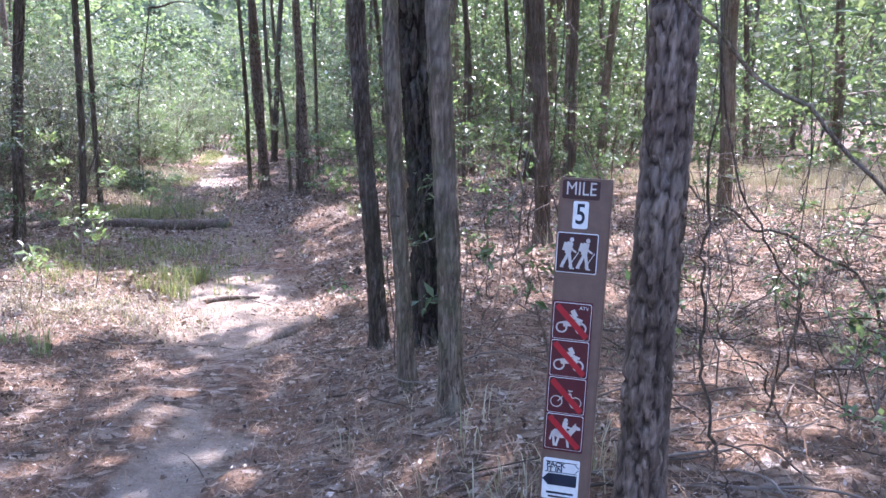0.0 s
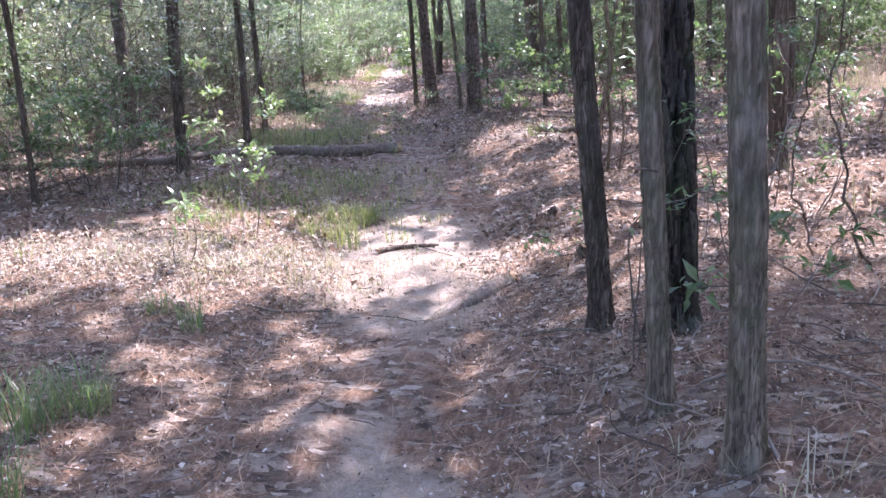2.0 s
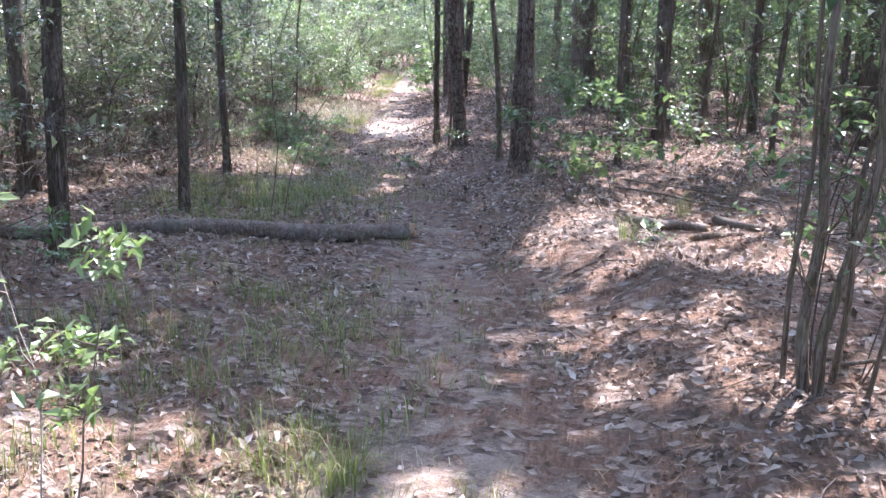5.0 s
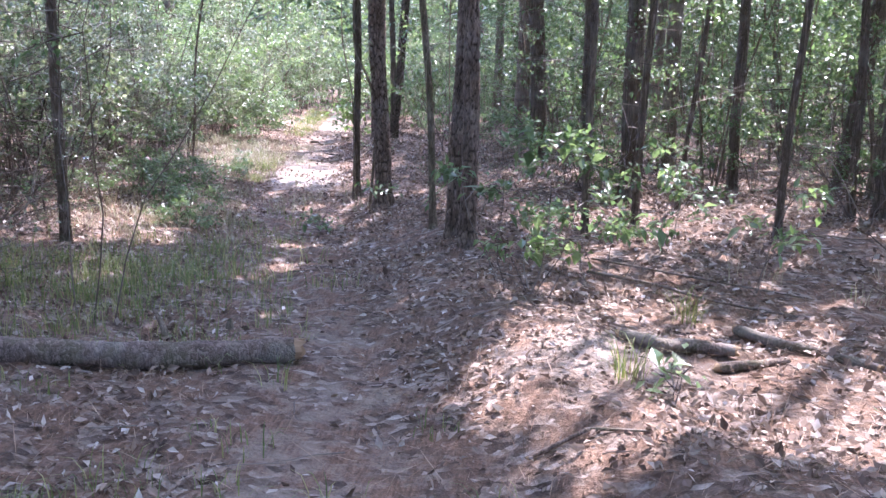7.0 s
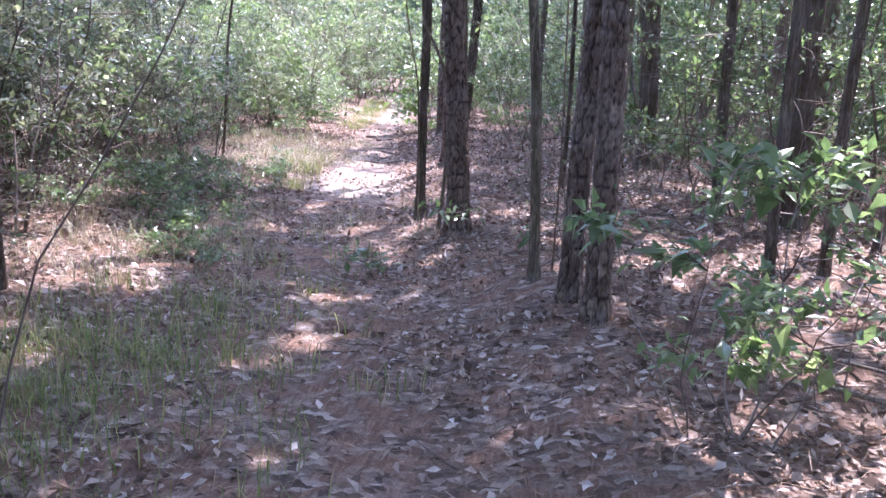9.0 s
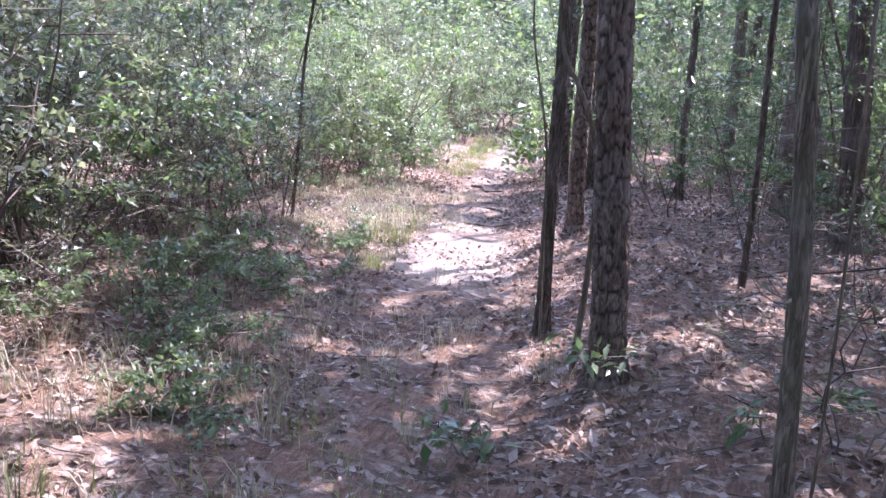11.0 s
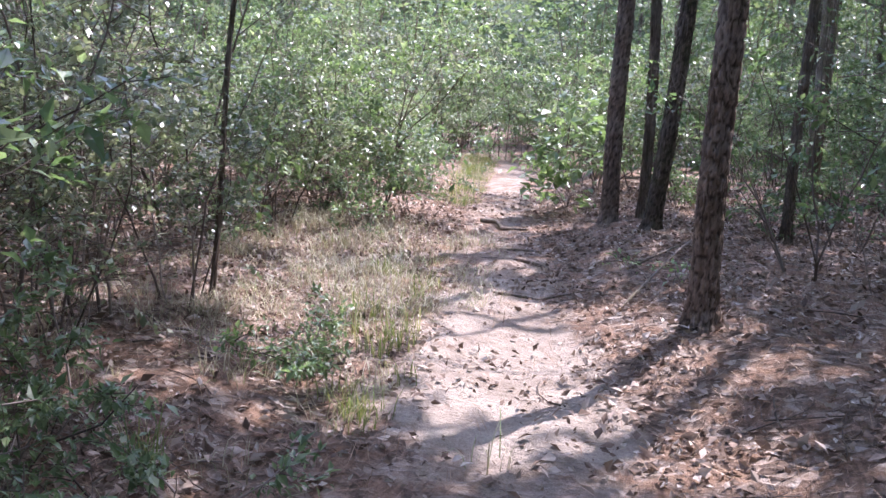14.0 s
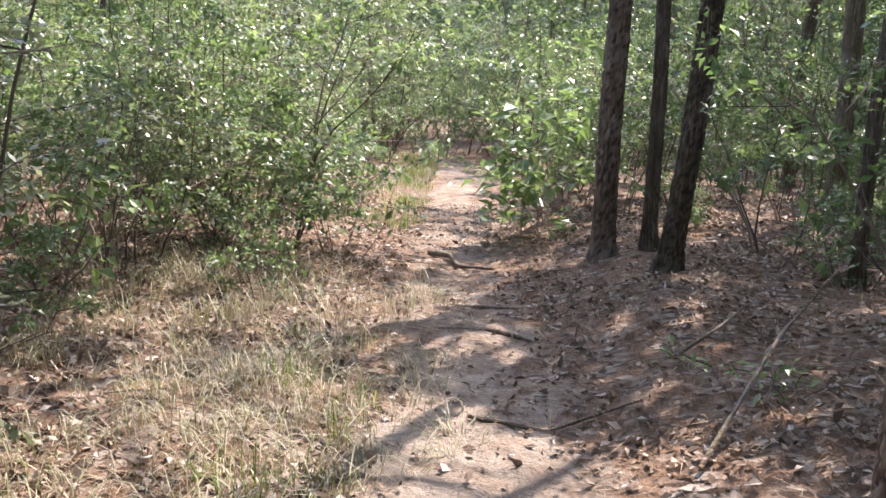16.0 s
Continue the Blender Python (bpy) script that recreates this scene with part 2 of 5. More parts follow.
def tube(points, radii, sides=6):
    """A tapered tube along points, in quads, closed at its tip."""
    p, r = np.asarray(points, float), np.asarray(radii, float)
    way = unit(np.gradient(p, axis=0))
    side = np.where(np.abs(way[:, 2:3]) < 0.9, np.array([[0, 0, 1.0]]), np.array([[0, 1.0, 0]]))
    side = side[len(side) // 2][None]
    a = unit(np.cross(way, side))
    b = np.cross(way, a)
    ang = np.arange(sides) * 2 * np.pi / sides
    v = p[:, None] + r[:, None, None] * (np.cos(ang)[None, :, None] * a[:, None] + np.sin(ang)[None, :, None] * b[:, None])
    i, j = np.meshgrid(np.arange(len(p) - 1), np.arange(sides), indexing="ij")
    k = (j + 1) % sides
    f = np.stack([i * sides + j, i * sides + k, (i + 1) * sides + k, (i + 1) * sides + j], -1).reshape(-1, 4)
    return v.reshape(-1, 3), f


def wander(rng, start, way, length, steps=6, wild=0.25, rise=0.0):
    """A crooked line."""
    pts, d = [np.array(start, float)], unit(way)
    for _ in range(steps):
        d = unit(d + rng.normal(0, wild, 3) + (0, 0, rise))
        pts.append(pts[-1] + d * length / steps)
    return np.array(pts)


def leaves(rng, places, size, width=0.5, up=0.6, bent=True, ways=None, spread=0.3):
    """Leaves with their stalks at places, as verts and triangles."""
    n = len(places)
    d = unit(rng.normal(0, 1, (n, 3)) * (1, 1, 0.5)) if ways is None else unit(ways + rng.normal(0, spread, (n, 3)))
    nrm = unit(rng.normal(0, 1, (n, 3)) * (1 - up) + np.array([0, 0, up]))
    s = unit(np.cross(d, nrm))
    nrm = np.cross(s, d)
    L = (size * rng.uniform(0.6, 1.25, n))[:, None]
    L = L * rng.choice([0.6, 0.9, 1.0, 1.3], (n, 1))
    W = L * width * rng.uniform(0.8, 1.2, (n, 1)) / 2
    p = np.asarray(places, float)
    if not bent:
        v = np.stack([p, p + 0.5 * L * d + W * s, p + L * d, p + 0.5 * L * d - W * s], 1)
        f = np.array([[0, 1, 2], [0, 2, 3]])
    else:
        droop = nrm * L * rng.uniform(-0.25, 0.05, (n, 1))
        fold = nrm * W * rng.uniform(0.1, 0.6, (n, 1))
        mid = p + 0.42 * L * d
        v = np.stack([p, mid + W * s + fold, mid, mid - W * s + fold, p + L * d + droop], 1)
        f = np.array([[0, 1, 2], [0, 2, 3], [1, 4, 2], [2, 4, 3]])
    k = v.shape[1]
    faces = (f[None] + (np.arange(n) * k)[:, None, None]).reshape(-1, 3)
    return v.reshape(-1, 3), faces


def smooth(a, b, x):
    t = np.clip((x - a) / (b - a), 0, 1)
    return t * t * (3 - 2 * t)


TRAIL_Y = [-40, -4, 0, 2, 3.5, 5, 7, 9.4, 11, 13, 14.7, 15.8, 17.4, 19.5, 21.6, 23.5, 25.2, 26.7, 29, 35.5, 45, 60, 90]
TRAIL_X = [3, 0.2, -0.55, -0.95, -1.2, -1.42, -1.7, -2.12, -2.5, -3.2, -3.95, -4.25, -4.68, -5.1, -5.68, -6.08, -6.45, -6.8, -7.22, -8.5, -11.5, -18, -32]


def trail_x(y):
    return np.interp(y, TRAIL_Y, TRAIL_X)


def waves(x, y, scale, seed):
    """Cheap smooth noise from crossed sines, about -1 to 1."""
    r = np.random.RandomState(seed)
    out = 0
    for _ in range(7):
        a, ph, k = r.uniform(0, 6.28), r.uniform(0, 6.28), r.uniform(0.6, 1.7) * 6.28 / scale
        out = out + np.sin(k * (np.cos(a) * x + np.sin(a) * y) + ph)
    return out / 3.2


def ground_z(x, y):
    x, y = np.asarray(x, float), np.asarray(y, float)
    dx = x - trail_x(y)
    z = -0.09 + 0.24 * smooth(0.35, 1.7, dx) + 0.13 * smooth(0.5, 2.2, -dx) + 0.07 * smooth(6, 3, y)
    z = z + 0.07 * np.exp(-(((x + 1.55) / 0.75) ** 2 + ((y - 12.7) / 0.8) ** 2)) - 0.12 * smooth(1.0, 2.0, dx) * smooth(10.5, 12, y) * smooth(15, 13.6, y)
    z = z + 0.025 * waves(x, y, 1.6, 3) + 0.012 * waves(x, y, 0.5, 4) + 0.05 * waves(x, y, 7.0, 5) * smooth(1.5, 4, np.abs(dx))
    return z + 0.6 * smooth(14, 60, np.abs(dx)) * (1 + 0.5 * waves(x, y, 40.0, 6))


# Openings in the canopy, by where their sunlight falls: x, y, half widths, share of leaves gone.
OPENINGS = [
    (-3.4, 6.8, 2.4, 0.85, 1), (-1.65, 7.3, 0.65, 0.55, 0.9), (-1.75, 6.3, 0.5, 0.4, 0.8), (-2.1, 9.55, 0.4, 0.25, 0.75), (-1.6, 10.25, 0.7, 0.4, 0.9),
    (-1.85, 8.05, 0.65, 0.4, 0.8), (-1.0, 12.5, 1.25, 1.3, 1), (-1.4, 12.0, 0.4, 0.3, 0.8), (0.6, 8.4, 1.7, 1.4, 0.9), (-0.6, 6.7, 0.8, 0.6, 0.85), (0.4, 6.3, 1.1, 0.7, 0.75), (-0.9, 9.7, 0.7, 0.6, 0.9), (-6.1, 20.1, 0.9, 0.75, 0.85), (1.4, 3.4, 0.8, 0.6, 0.6), (-7.6, 19.6, 1.2, 0.5, 0.8), (-8.5, 21.0, 1.0, 0.7, 0.5), (-6.3, 20.9, 0.8, 0.9, 0.9), (-1.9, 13.6, 0.5, 0.35, 0.9), (-1.4, 14.4, 0.7, 0.35, 0.85), (-1.6, 10.9, 0.5, 0.4, 0.85), (-7.4, 18.2, 0.7, 0.4, 0.9), (-5.5, 21.4, 1.2, 1.0, 1), (1.2, 11.0, 1.2, 0.8, 0.9), (6.8, 15.0, 4.6, 4.6, 0.98), (8.0, 20.0, 4.5, 5.0, 0.98),
    (3.6, 8.8, 1.5, 1.5, 0.85), (2.3, 5.6, 1.3, 0.8, 0.8), (1.2, 4.0, 0.6, 0.4, 0.7), (-0.7, 16.7, 1.5, 0.8, 1), (-5.3, 20.85, 1.3, 0.85, 1), (-4.6, 19.9, 0.8, 0.5, 0.65), (-5.7, 21.8, 0.55, 0.6, 1), (-4.95, 21.2, 0.7, 0.45, 1),
    (-6.6, 21.7, 1.4, 1.3, 1), (-7.4, 24.0, 1.2, 1.5, 0.9), (-5.9, 23.5, 0.4, 0.3, 0.85), (-7.6, 31.6, 1.2, 2.0, 1), (-9.5, 28.5, 3.0, 3.2, 0.97), (-10.5, 35, 6.0, 6.0, 0.98), (-3.5, 34, 3.5, 5.0, 0.35),
    (-6.4, 16.1, 1.0, 0.4, 0.95), (-4.2, 15.6, 0.5, 0.25, 0.85), (-6.2, 27.8, 0.9, 1.0, 0.9), (0.0, 13.0, 0.6, 0.4, 0.8), (-3.1, 17.9, 0.4, 0.4, 0.8), (5.2, 18.5, 1.8, 2.0, 0.9),
    (-10.0, 34, 8.5, 9.5, 0.85), (9.5, 29, 5.5, 8.0, 0.9), (9.0, 20, 6.0, 7.5, 0.92), (16.0, 26, 9.0, 16.0, 0.85), (-14.0, 15.0, 4.5, 6.0, 0.85), (-3.3, 8.0, 0.9, 0.45, 0.9), (-0.7, 11.9, 1.1, 1.1, 1), (-5.9, 15.4, 0.9, 0.6, 1), (-10.8, 13.5, 3.0, 3.6, 1), (-8.4, 10.5, 2.2, 2.4, 0.95), (-7.0, 15.2, 1.3, 0.5, 0.9),
]


def lit(x, y, z):
    """How open the canopy is for the sunbeam through a place, 0 to 1."""
    run = z / math.tan(SUN_ELEVATION)
    gx, gy = x - run * SUN_X, y - run * SUN_Y
    gx, gy = gx + 0.16 * waves(gx, gy, 0.9, 11), gy + 0.16 * waves(gx, gy, 0.8, 12)
    d = gx - trail_x(gy)
    thick = np.interp(gy, [4.8, 6.5, 10.5, 12.5, 19, 21], [0.85, 0.6, 0.6, 0.1, 0.1, 0.7])
    thick = thick - np.where(d < 0, 0.55, 0.45 * smooth(18.2, 16.4, gy)) * smooth(1.4, 2.6, np.abs(d)) * smooth(11.5, 14, gy)
    thick = thick + 0.8 * smooth(1.3, 0.8, np.hypot((gx + 3.7) / 1.8, (gy - 10.2) / 1.7))
    out = 0.93 * (waves(gx, gy, 1.1, 21) + 0.8 * waves(gx, gy, 0.45, 22) > thick)
    for cx, cy, rx, ry, share in OPENINGS:
        inside = ((gx - cx) / rx) ** 2 + ((gy - cy) / ry) ** 2 < 1
        if rx * ry > 6:   # wide openings still let the sun in by patches
            inside = inside & (waves(gx, gy, 2.2, 71) + 0.7 * waves(gx, gy, 0.8, 72) > -0.3)
        out = np.where(inside, np.maximum(out, share), out)
    return out


# ---- the forest floor ----
def spaced(lo, hi, step, far):
    """Even steps from lo to hi, growing steps beyond, out to far."""
    mid, grow, s = np.arange(lo, hi, step), [], step
    while sum(grow) < far:
        s *= 1.22
        grow.append(s)
    out = np.cumsum(grow)
    return np.concatenate([lo - out[::-1], mid, mid[-1] + out])


def build_ground():
    xs, ys = spaced(-10.5, 4.5, 0.07, 400), spaced(-0.5, 31, 0.07, 400)
    X, Y = np.meshgrid(xs, ys, indexing="ij")
    rng = np.random.RandomState(1)
    Z = ground_z(X, Y) + rng.normal(0, 0.006, X.shape)
    nx, ny = X.shape
    i, j = np.meshgrid(np.arange(nx - 1), np.arange(ny - 1), indexing="ij")
    f = np.stack([i * ny + j, (i + 1) * ny + j, (i + 1) * ny + j + 1, i * ny + j + 1], -1).reshape(-1, 4)
    me = mesh_data("ground", np.stack([X, Y, Z], -1).reshape(-1, 3), f, FLOOR, True)
    dx = np.abs(X - trail_x(Y)) + 0.12 * waves(X, Y, 1.3, 8)
    # Path wear; round y = 20 extra pale sand stands in for the sun spot.
    half = np.interp(Y, [0, 4, 6, 7.5, 10, 12, 15, 18, 20, 22, 30, 40], [0.2, 0.2, 0.55, 0.65, 0.32, 0.5, 0.3, 0.3, 0.6, 0.5, 0.36, 0.36])
    bare = np.interp(Y, [0, 4, 5, 6, 7.5, 9, 11, 14, 16, 19, 20, 22, 25, 40], [0.95, 0.85, 0.3, 0.7, 0.8, 0.45, 0.5, 0.4, 0.35, 0.35, 0.95, 0.7, 0.5, 0.7])
    worn = bare * smooth(half + 0.3, half - 0.15, dx)
    # Sandy mound, its bare sand spread wider to brighten it in the sun.
    worn = np.maximum(worn, 0.75 * np.exp(-(((X + 1.3) / 0.75) ** 2 + ((Y - 12.2) / 0.8) ** 2)))
    att = me.attributes.new("worn", "FLOAT", "POINT")
    att.data.foreach_set("value", worn.astype(np.float32).ravel())
    return tagged(new("ground", me), "leaf-strewn forest floor with a worn sandy footpath, paler in a sun spot", "ground", kind="structure")


build_ground()


def scatter(rng, n, x0, x1, y0, y1, density):
    x, y = rng.uniform(x0, x1, n), rng.uniform(y0, y1, n)
    keep = rng.uniform(0, 1, n) < density(x, y)
    x, y = x[keep], y[keep]
    return x, y


def litter_density(x, y):
    dx = np.abs(x - trail_x(y))
    core = np.interp(y, [0, 5, 9, 12, 14, 16, 19, 20, 30], [0.08, 0.12, 0.2, 0.22, 0.3, 0.45, 0.5, 0.3, 0.25])
    d = core + (1 - core) * smooth(0.25, 0.85, dx)
    return d * (0.55 + 0.45 * np.clip(waves(x, y, 1.2, 31), -1, 1)) * smooth(8.5, 4.5, dx) * (0.6 + 0.4 * smooth(4.5, 7.5, y))


def build_litter():
    rng = np.random.RandomState(5)
    x, y = scatter(rng, 430000, -12, 4.5, 1.0, 30, litter_density)
    p = np.stack([x, y, ground_z(x, y) + 0.004 + rng.uniform(0, 0.022, len(x))], -1)
    near, first = np.abs(x - trail_x(y)) < 1.9, y < 6.3
    for which, size, bent, label in ((first, 0.036, True, "small curled brown leaf scraps near the marker"), (near & ~first, 0.052, True, "curled brown and grey fallen leaves along the path"), (~near & ~first, 0.055, False, "brown and grey fallen leaves under the trees")):
        me = mesh_data("leaf_litter", *leaves(rng, p[which], size, 0.5, 0.6, bent), DEAD)
        tagged(new("leaf_litter", me), label, "leaf litter", kind="stuff")
    x, y = scatter(rng, 150000, -8, 4, 1.0, 26, lambda x, y: 0.25 + 0.75 * smooth(0.2, 0.7, np.abs(x - trail_x(y))) * smooth(5, 2, np.abs(x - trail_x(y))))
    p = np.stack([x, y, ground_z(x, y) + 0.006 + rng.uniform(0, 0.012, len(x))], -1)
    me = mesh_data("fallen_pine_needles", *leaves(rng, p, 0.13, 0.022, 0.93, bent=False), NEEDLE)
    tagged(new("fallen_pine_needles", me), "reddish brown dry pine needles strewn on the ground", "pine needles", kind="stuff")
    x, y = scatter(rng, 60000, -4.5, 3, 1.0, 7, lambda x, y: 0.2 + 0.8 * smooth(0.15, 0.5, np.abs(x - trail_x(y))))
    p = np.stack([x, y, ground_z(x, y) + 0.006 + rng.uniform(0, 0.014, len(x))], -1)
    me = mesh_data("fallen_pine_needles", *leaves(rng, p, 0.11, 0.025, 0.9, bent=False), NEEDLE)
    tagged(new("fallen_pine_needles", me), "brown pine needles matted round the marker", "pine needles", kind="stuff")
    x, y = scatter(rng, 52000, -4.8, 2.8, 1.0, 7.0, lambda x, y: 0.18 + 0.82 * smooth(0.1, 0.45, np.abs(x - trail_x(y))))
    p = np.stack([x, y, ground_z(x, y) + 0.012 + rng.uniform(0, 0.014, len(x))], -1)
    me = mesh_data("leaf_litter", *leaves(rng, p, 0.02, 0.5, 0.75, bent=False), CRUMB)
    tagged(new("leaf_litter", me), "dark and pale crumbs of leaf and bark on the ground", "leaf litter", kind="stuff")
    # Pale leaves strewn only over the sunny patch, to make its light whiter.
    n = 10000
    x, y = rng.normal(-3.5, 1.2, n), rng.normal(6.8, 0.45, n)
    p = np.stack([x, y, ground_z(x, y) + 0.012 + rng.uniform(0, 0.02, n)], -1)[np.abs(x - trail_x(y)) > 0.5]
    me = mesh_data("leaf_litter", *leaves(rng, p, 0.034, 0.4, 0.7, bent=True), SUN_PALE)
    tagged(new("leaf_litter", me), "pale bleached dry leaves that whiten a sunny patch", "leaf litter", kind="stuff")
    pieces = []
    x, y = scatter(rng, 1700, -4.5, 2.8, 1.2, 7.2, lambda x, y: 0.15 + 0.85 * smooth(0.15, 0.6, np.abs(x - trail_x(y))))
    for a, b in zip(x, y):
        t = rng.uniform(0, 6.28)
        line = wander(rng, (a, b, 0), (math.cos(t), math.sin(t), 0), rng.uniform(0.03, 0.16), 3, 0.3)
        line[:, 2] = ground_z(line[:, 0], line[:, 1]) + 0.016 + rng.uniform(0, 0.014)
        r = rng.uniform(0.0016, 0.0042)
        pieces.append(tube(line, np.linspace(r, r * 0.6, 4), 4))
    for a, b in zip(rng.uniform(-0.2, 2.2, 70), rng.uniform(1.6, 5.5, 70)):
        t = rng.uniform(0, 6.28)
        line = wander(rng, (a, b, 0), (math.cos(t), math.sin(t), 0), rng.uniform(0.3, 0.8), 7, 0.28)
        line[:, 2] = ground_z(line[:, 0], line[:, 1]) + 0.02 + 0.05 * np.abs(np.sin(np.linspace(0, 2.6, 8) * rng.uniform(0.5, 1.5)))
        r = rng.uniform(0.003, 0.007)
        pieces.append(tube(line, np.linspace(r, r * 0.5, 8), 5))
    x, y = scatter(rng, 1900, -11, 5, 1.5, 28, lambda x, y: 0.25 + 0.75 * smooth(0.3, 1.2, np.abs(x - trail_x(y))))
    for a, b in zip(x, y):
        L = rng.uniform(0.08, 0.5)
        t = rng.uniform(0, 6.28)
        line = wander(rng, (a, b, 0), (math.cos(t), math.sin(t), 0), L, 4, 0.2)
        line[:, 2] = ground_z(line[:, 0], line[:, 1]) + 0.008 + rng.uniform(0, 0.02)
        r = rng.uniform(0.0015, 0.005)
        pieces.append(tube(line, np.linspace(r, r * 0.5, 5), 4))
    me = mesh_data("small_fallen_twigs", *joined(pieces), TWIG, True)
    tagged(new("small_fallen_twigs", me), "small grey dead twigs scattered over the litter", "twigs", kind="stuff")


build_litter()


def grass_blades(rng, n, radius, height, lean=0.5):
    """A tuft of curved blades round the origin."""
    a, d = rng.uniform(0, 6.28, n), radius * np.sqrt(rng.uniform(0, 1, n))
    base = np.stack([d * np.cos(a), d * np.sin(a), np.zeros(n) - 0.01], -1)
    b = a + rng.normal(0, 0.9, n)
    out = np.stack([np.cos(b), np.sin(b), np.zeros(n)], -1)
    h = height * rng.uniform(0.45, 1.1, n)[:, None]
    k = lean * rng.uniform(0.2, 1.3, n)[:, None]
    w = rng.uniform(0.0015, 0.003, n)[:, None] * np.stack([-np.sin(b), np.cos(b), np.zeros(n)], -1)
    up = np.array([[0, 0, 1.0]])
    m1, m2, tip = base + h * (0.45 * up + 0.12 * k * out), base + h * (0.8 * up + 0.42 * k * out), base + h * ((1 - 0.2 * k) * up + 0.95 * k * out)
    v = np.stack([base - w, base + w, m1 + w, m1 - w, m2 + 0.7 * w, m2 - 0.7 * w, tip], 1)
    f = np.array([[0, 1, 2], [0, 2, 3], [3, 2, 4], [3, 4, 5], [5, 4, 6]])
    return v.reshape(-1, 3), (f[None] + (np.arange(n) * 7)[:, None, None]).reshape(-1, 3)


def grass_area(name, label, seed, count, place, n, radius, height, lean, material):
    """Grass that nobody could count: tufts at places that the function place gives."""
    rng = np.random.RandomState(seed)
    pieces = []
    for _ in range(count):
        x, y = place(rng)
        v, f = grass_blades(rng, n, radius, height * rng.uniform(0.6, 1.2), lean)
        v = v + (x, y, float(ground_z(x, y)))
        pieces.append((v, f))
    tagged(new(name, mesh_data(name, *joined(pieces), material)), label, "grass", kind="stuff")


def blob(cx, cy, sx, sy):
    return lambda rng: (rng.normal(cx, sx), rng.normal(cy, sy))


grass_area("shaded_grass", "thin green grass growing beside the log", 41, 230, blob(-3.5, 9.3, 0.8, 0.95), 14, 0.12, 0.15, 1.0, GRASS)
grass_area("shaded_grass", "sparse dark green grass behind the log", 51, 260, blob(-4.75, 13.5, 0.7, 0.85), 14, 0.13, 0.19, 1.0, GRASS)
grass_area("shaded_grass", "sparse grass at the shaded edge of the path", 52, 50, blob(-4.55, 15.3, 0.35, 0.9), 12, 0.12, 0.14, 1.0, GRASS)
grass_area("trailside_grass", "pale green grass at the edge of the path", 42, 18, blob(-2.55, 8.0, 0.18, 0.45), 22, 0.07, 0.24, 0.9, GRASS)
grass_area("dry_grass", "sunlit patch of dry straw-coloured grass beside the path", 43, 170, blob(-6.95, 21.9, 0.55, 1.1), 26, 0.15, 0.15, 1.9, STRAW)
grass_area("dry_grass", "dry yellow grass under the far shrubs", 44, 90, blob(-7.8, 24.0, 0.6, 0.8), 24, 0.16, 0.2, 1.6, STRAW)
grass_area("path_edge_grass", "bright yellow-green grass along the sunlit path", 45, 120, lambda r: ((lambda y: (trail_x(y) - r.uniform(0.4, 1.0), y))(r.uniform(27.5, 38))), 20, 0.14, 0.22, 1.2, GRASS)
grass_area("path_edge_grass", "green and straw grass on the path's edge", 46, 26, lambda r: ((lambda y: (trail_x(y) - r.uniform(0.5, 0.95), y))(r.uniform(19.6, 23.5))), 22, 0.10, 0.2, 0.8, GRASS)
grass_area("clearing_grass", "pale sunlit grass in a clearing among trees", 47, 900, blob(6.9, 15.5, 2.2, 2.6), 16, 0.2, 0.3, 0.9, STRAW)
grass_area("brown_grass", "dead brown grass among the litter", 48, 26, blob(0.2, 2.8, 0.35, 0.4), 14, 0.12, 0.17, 1.2, STRAW)
grass_area("brown_grass", "dead brown grass over the leaf litter", 49, 110, blob(-5.7, 16.6, 0.8, 1.2), 16, 0.12, 0.22, 1.1, STRAW)
# Pale straw, thickened here to brighten the sunlit patch.
grass_area("dry_grass", "thin dry grass in the sunny litter", 50, 230, blob(-3.5, 6.85, 1.0, 0.42), 14, 0.13, 0.11, 1.3, STRAW)


def grass_tuft(x, y, n, radius, height, label, material=GRASS, seed=0):
    rng = np.random.RandomState(seed)
    me = mesh_data("grass_tuft", *grass_blades(rng, n, radius, height, 1.05), material)
    ob = new("grass_tuft", me)
    ob.location = (x, y, float(ground_z(x, y)))
    tagged(ob, label, "grass tuft", "grass tufts by the path")


for k, (x, y, n, r, h) in enumerate([(-2.63, 5.48, 46, 0.06, 0.30), (-2.95, 5.7, 26, 0.07, 0.2), (-2.77, 4.16, 150, 0.17, 0.27), (-2.6, 4.4, 110, 0.13, 0.24), (-2.42, 3.54, 130, 0.13, 0.26), (-2.3, 3.1, 120, 0.12, 0.30), (-3.2, 4.3, 140, 0.18, 0.3), (-2.9, 3.8, 90, 0.15, 0.2)]):
    grass_tuft(x, y, n, r, h, "green grass tuft standing in brown leaf litter", BLADE, 60 + k)
for k, (x, y, n, r, h) in enumerate([(-5.87, 19.75, 50, 0.06, 0.2), (-6.35, 18.9, 36, 0.08, 0.22), (-1.25, 11.9, 40, 0.09, 0.26), (-0.75, 13.3, 40, 0.10, 0.26), (-2.35, 8.25, 40, 0.07, 0.26), (-2.5, 9.7, 18, 0.05, 0.2)]):
    grass_tuft(x, y, n, r, h, "yellow-green grass tuft at the edge of the path", GRASS, 80 + k)


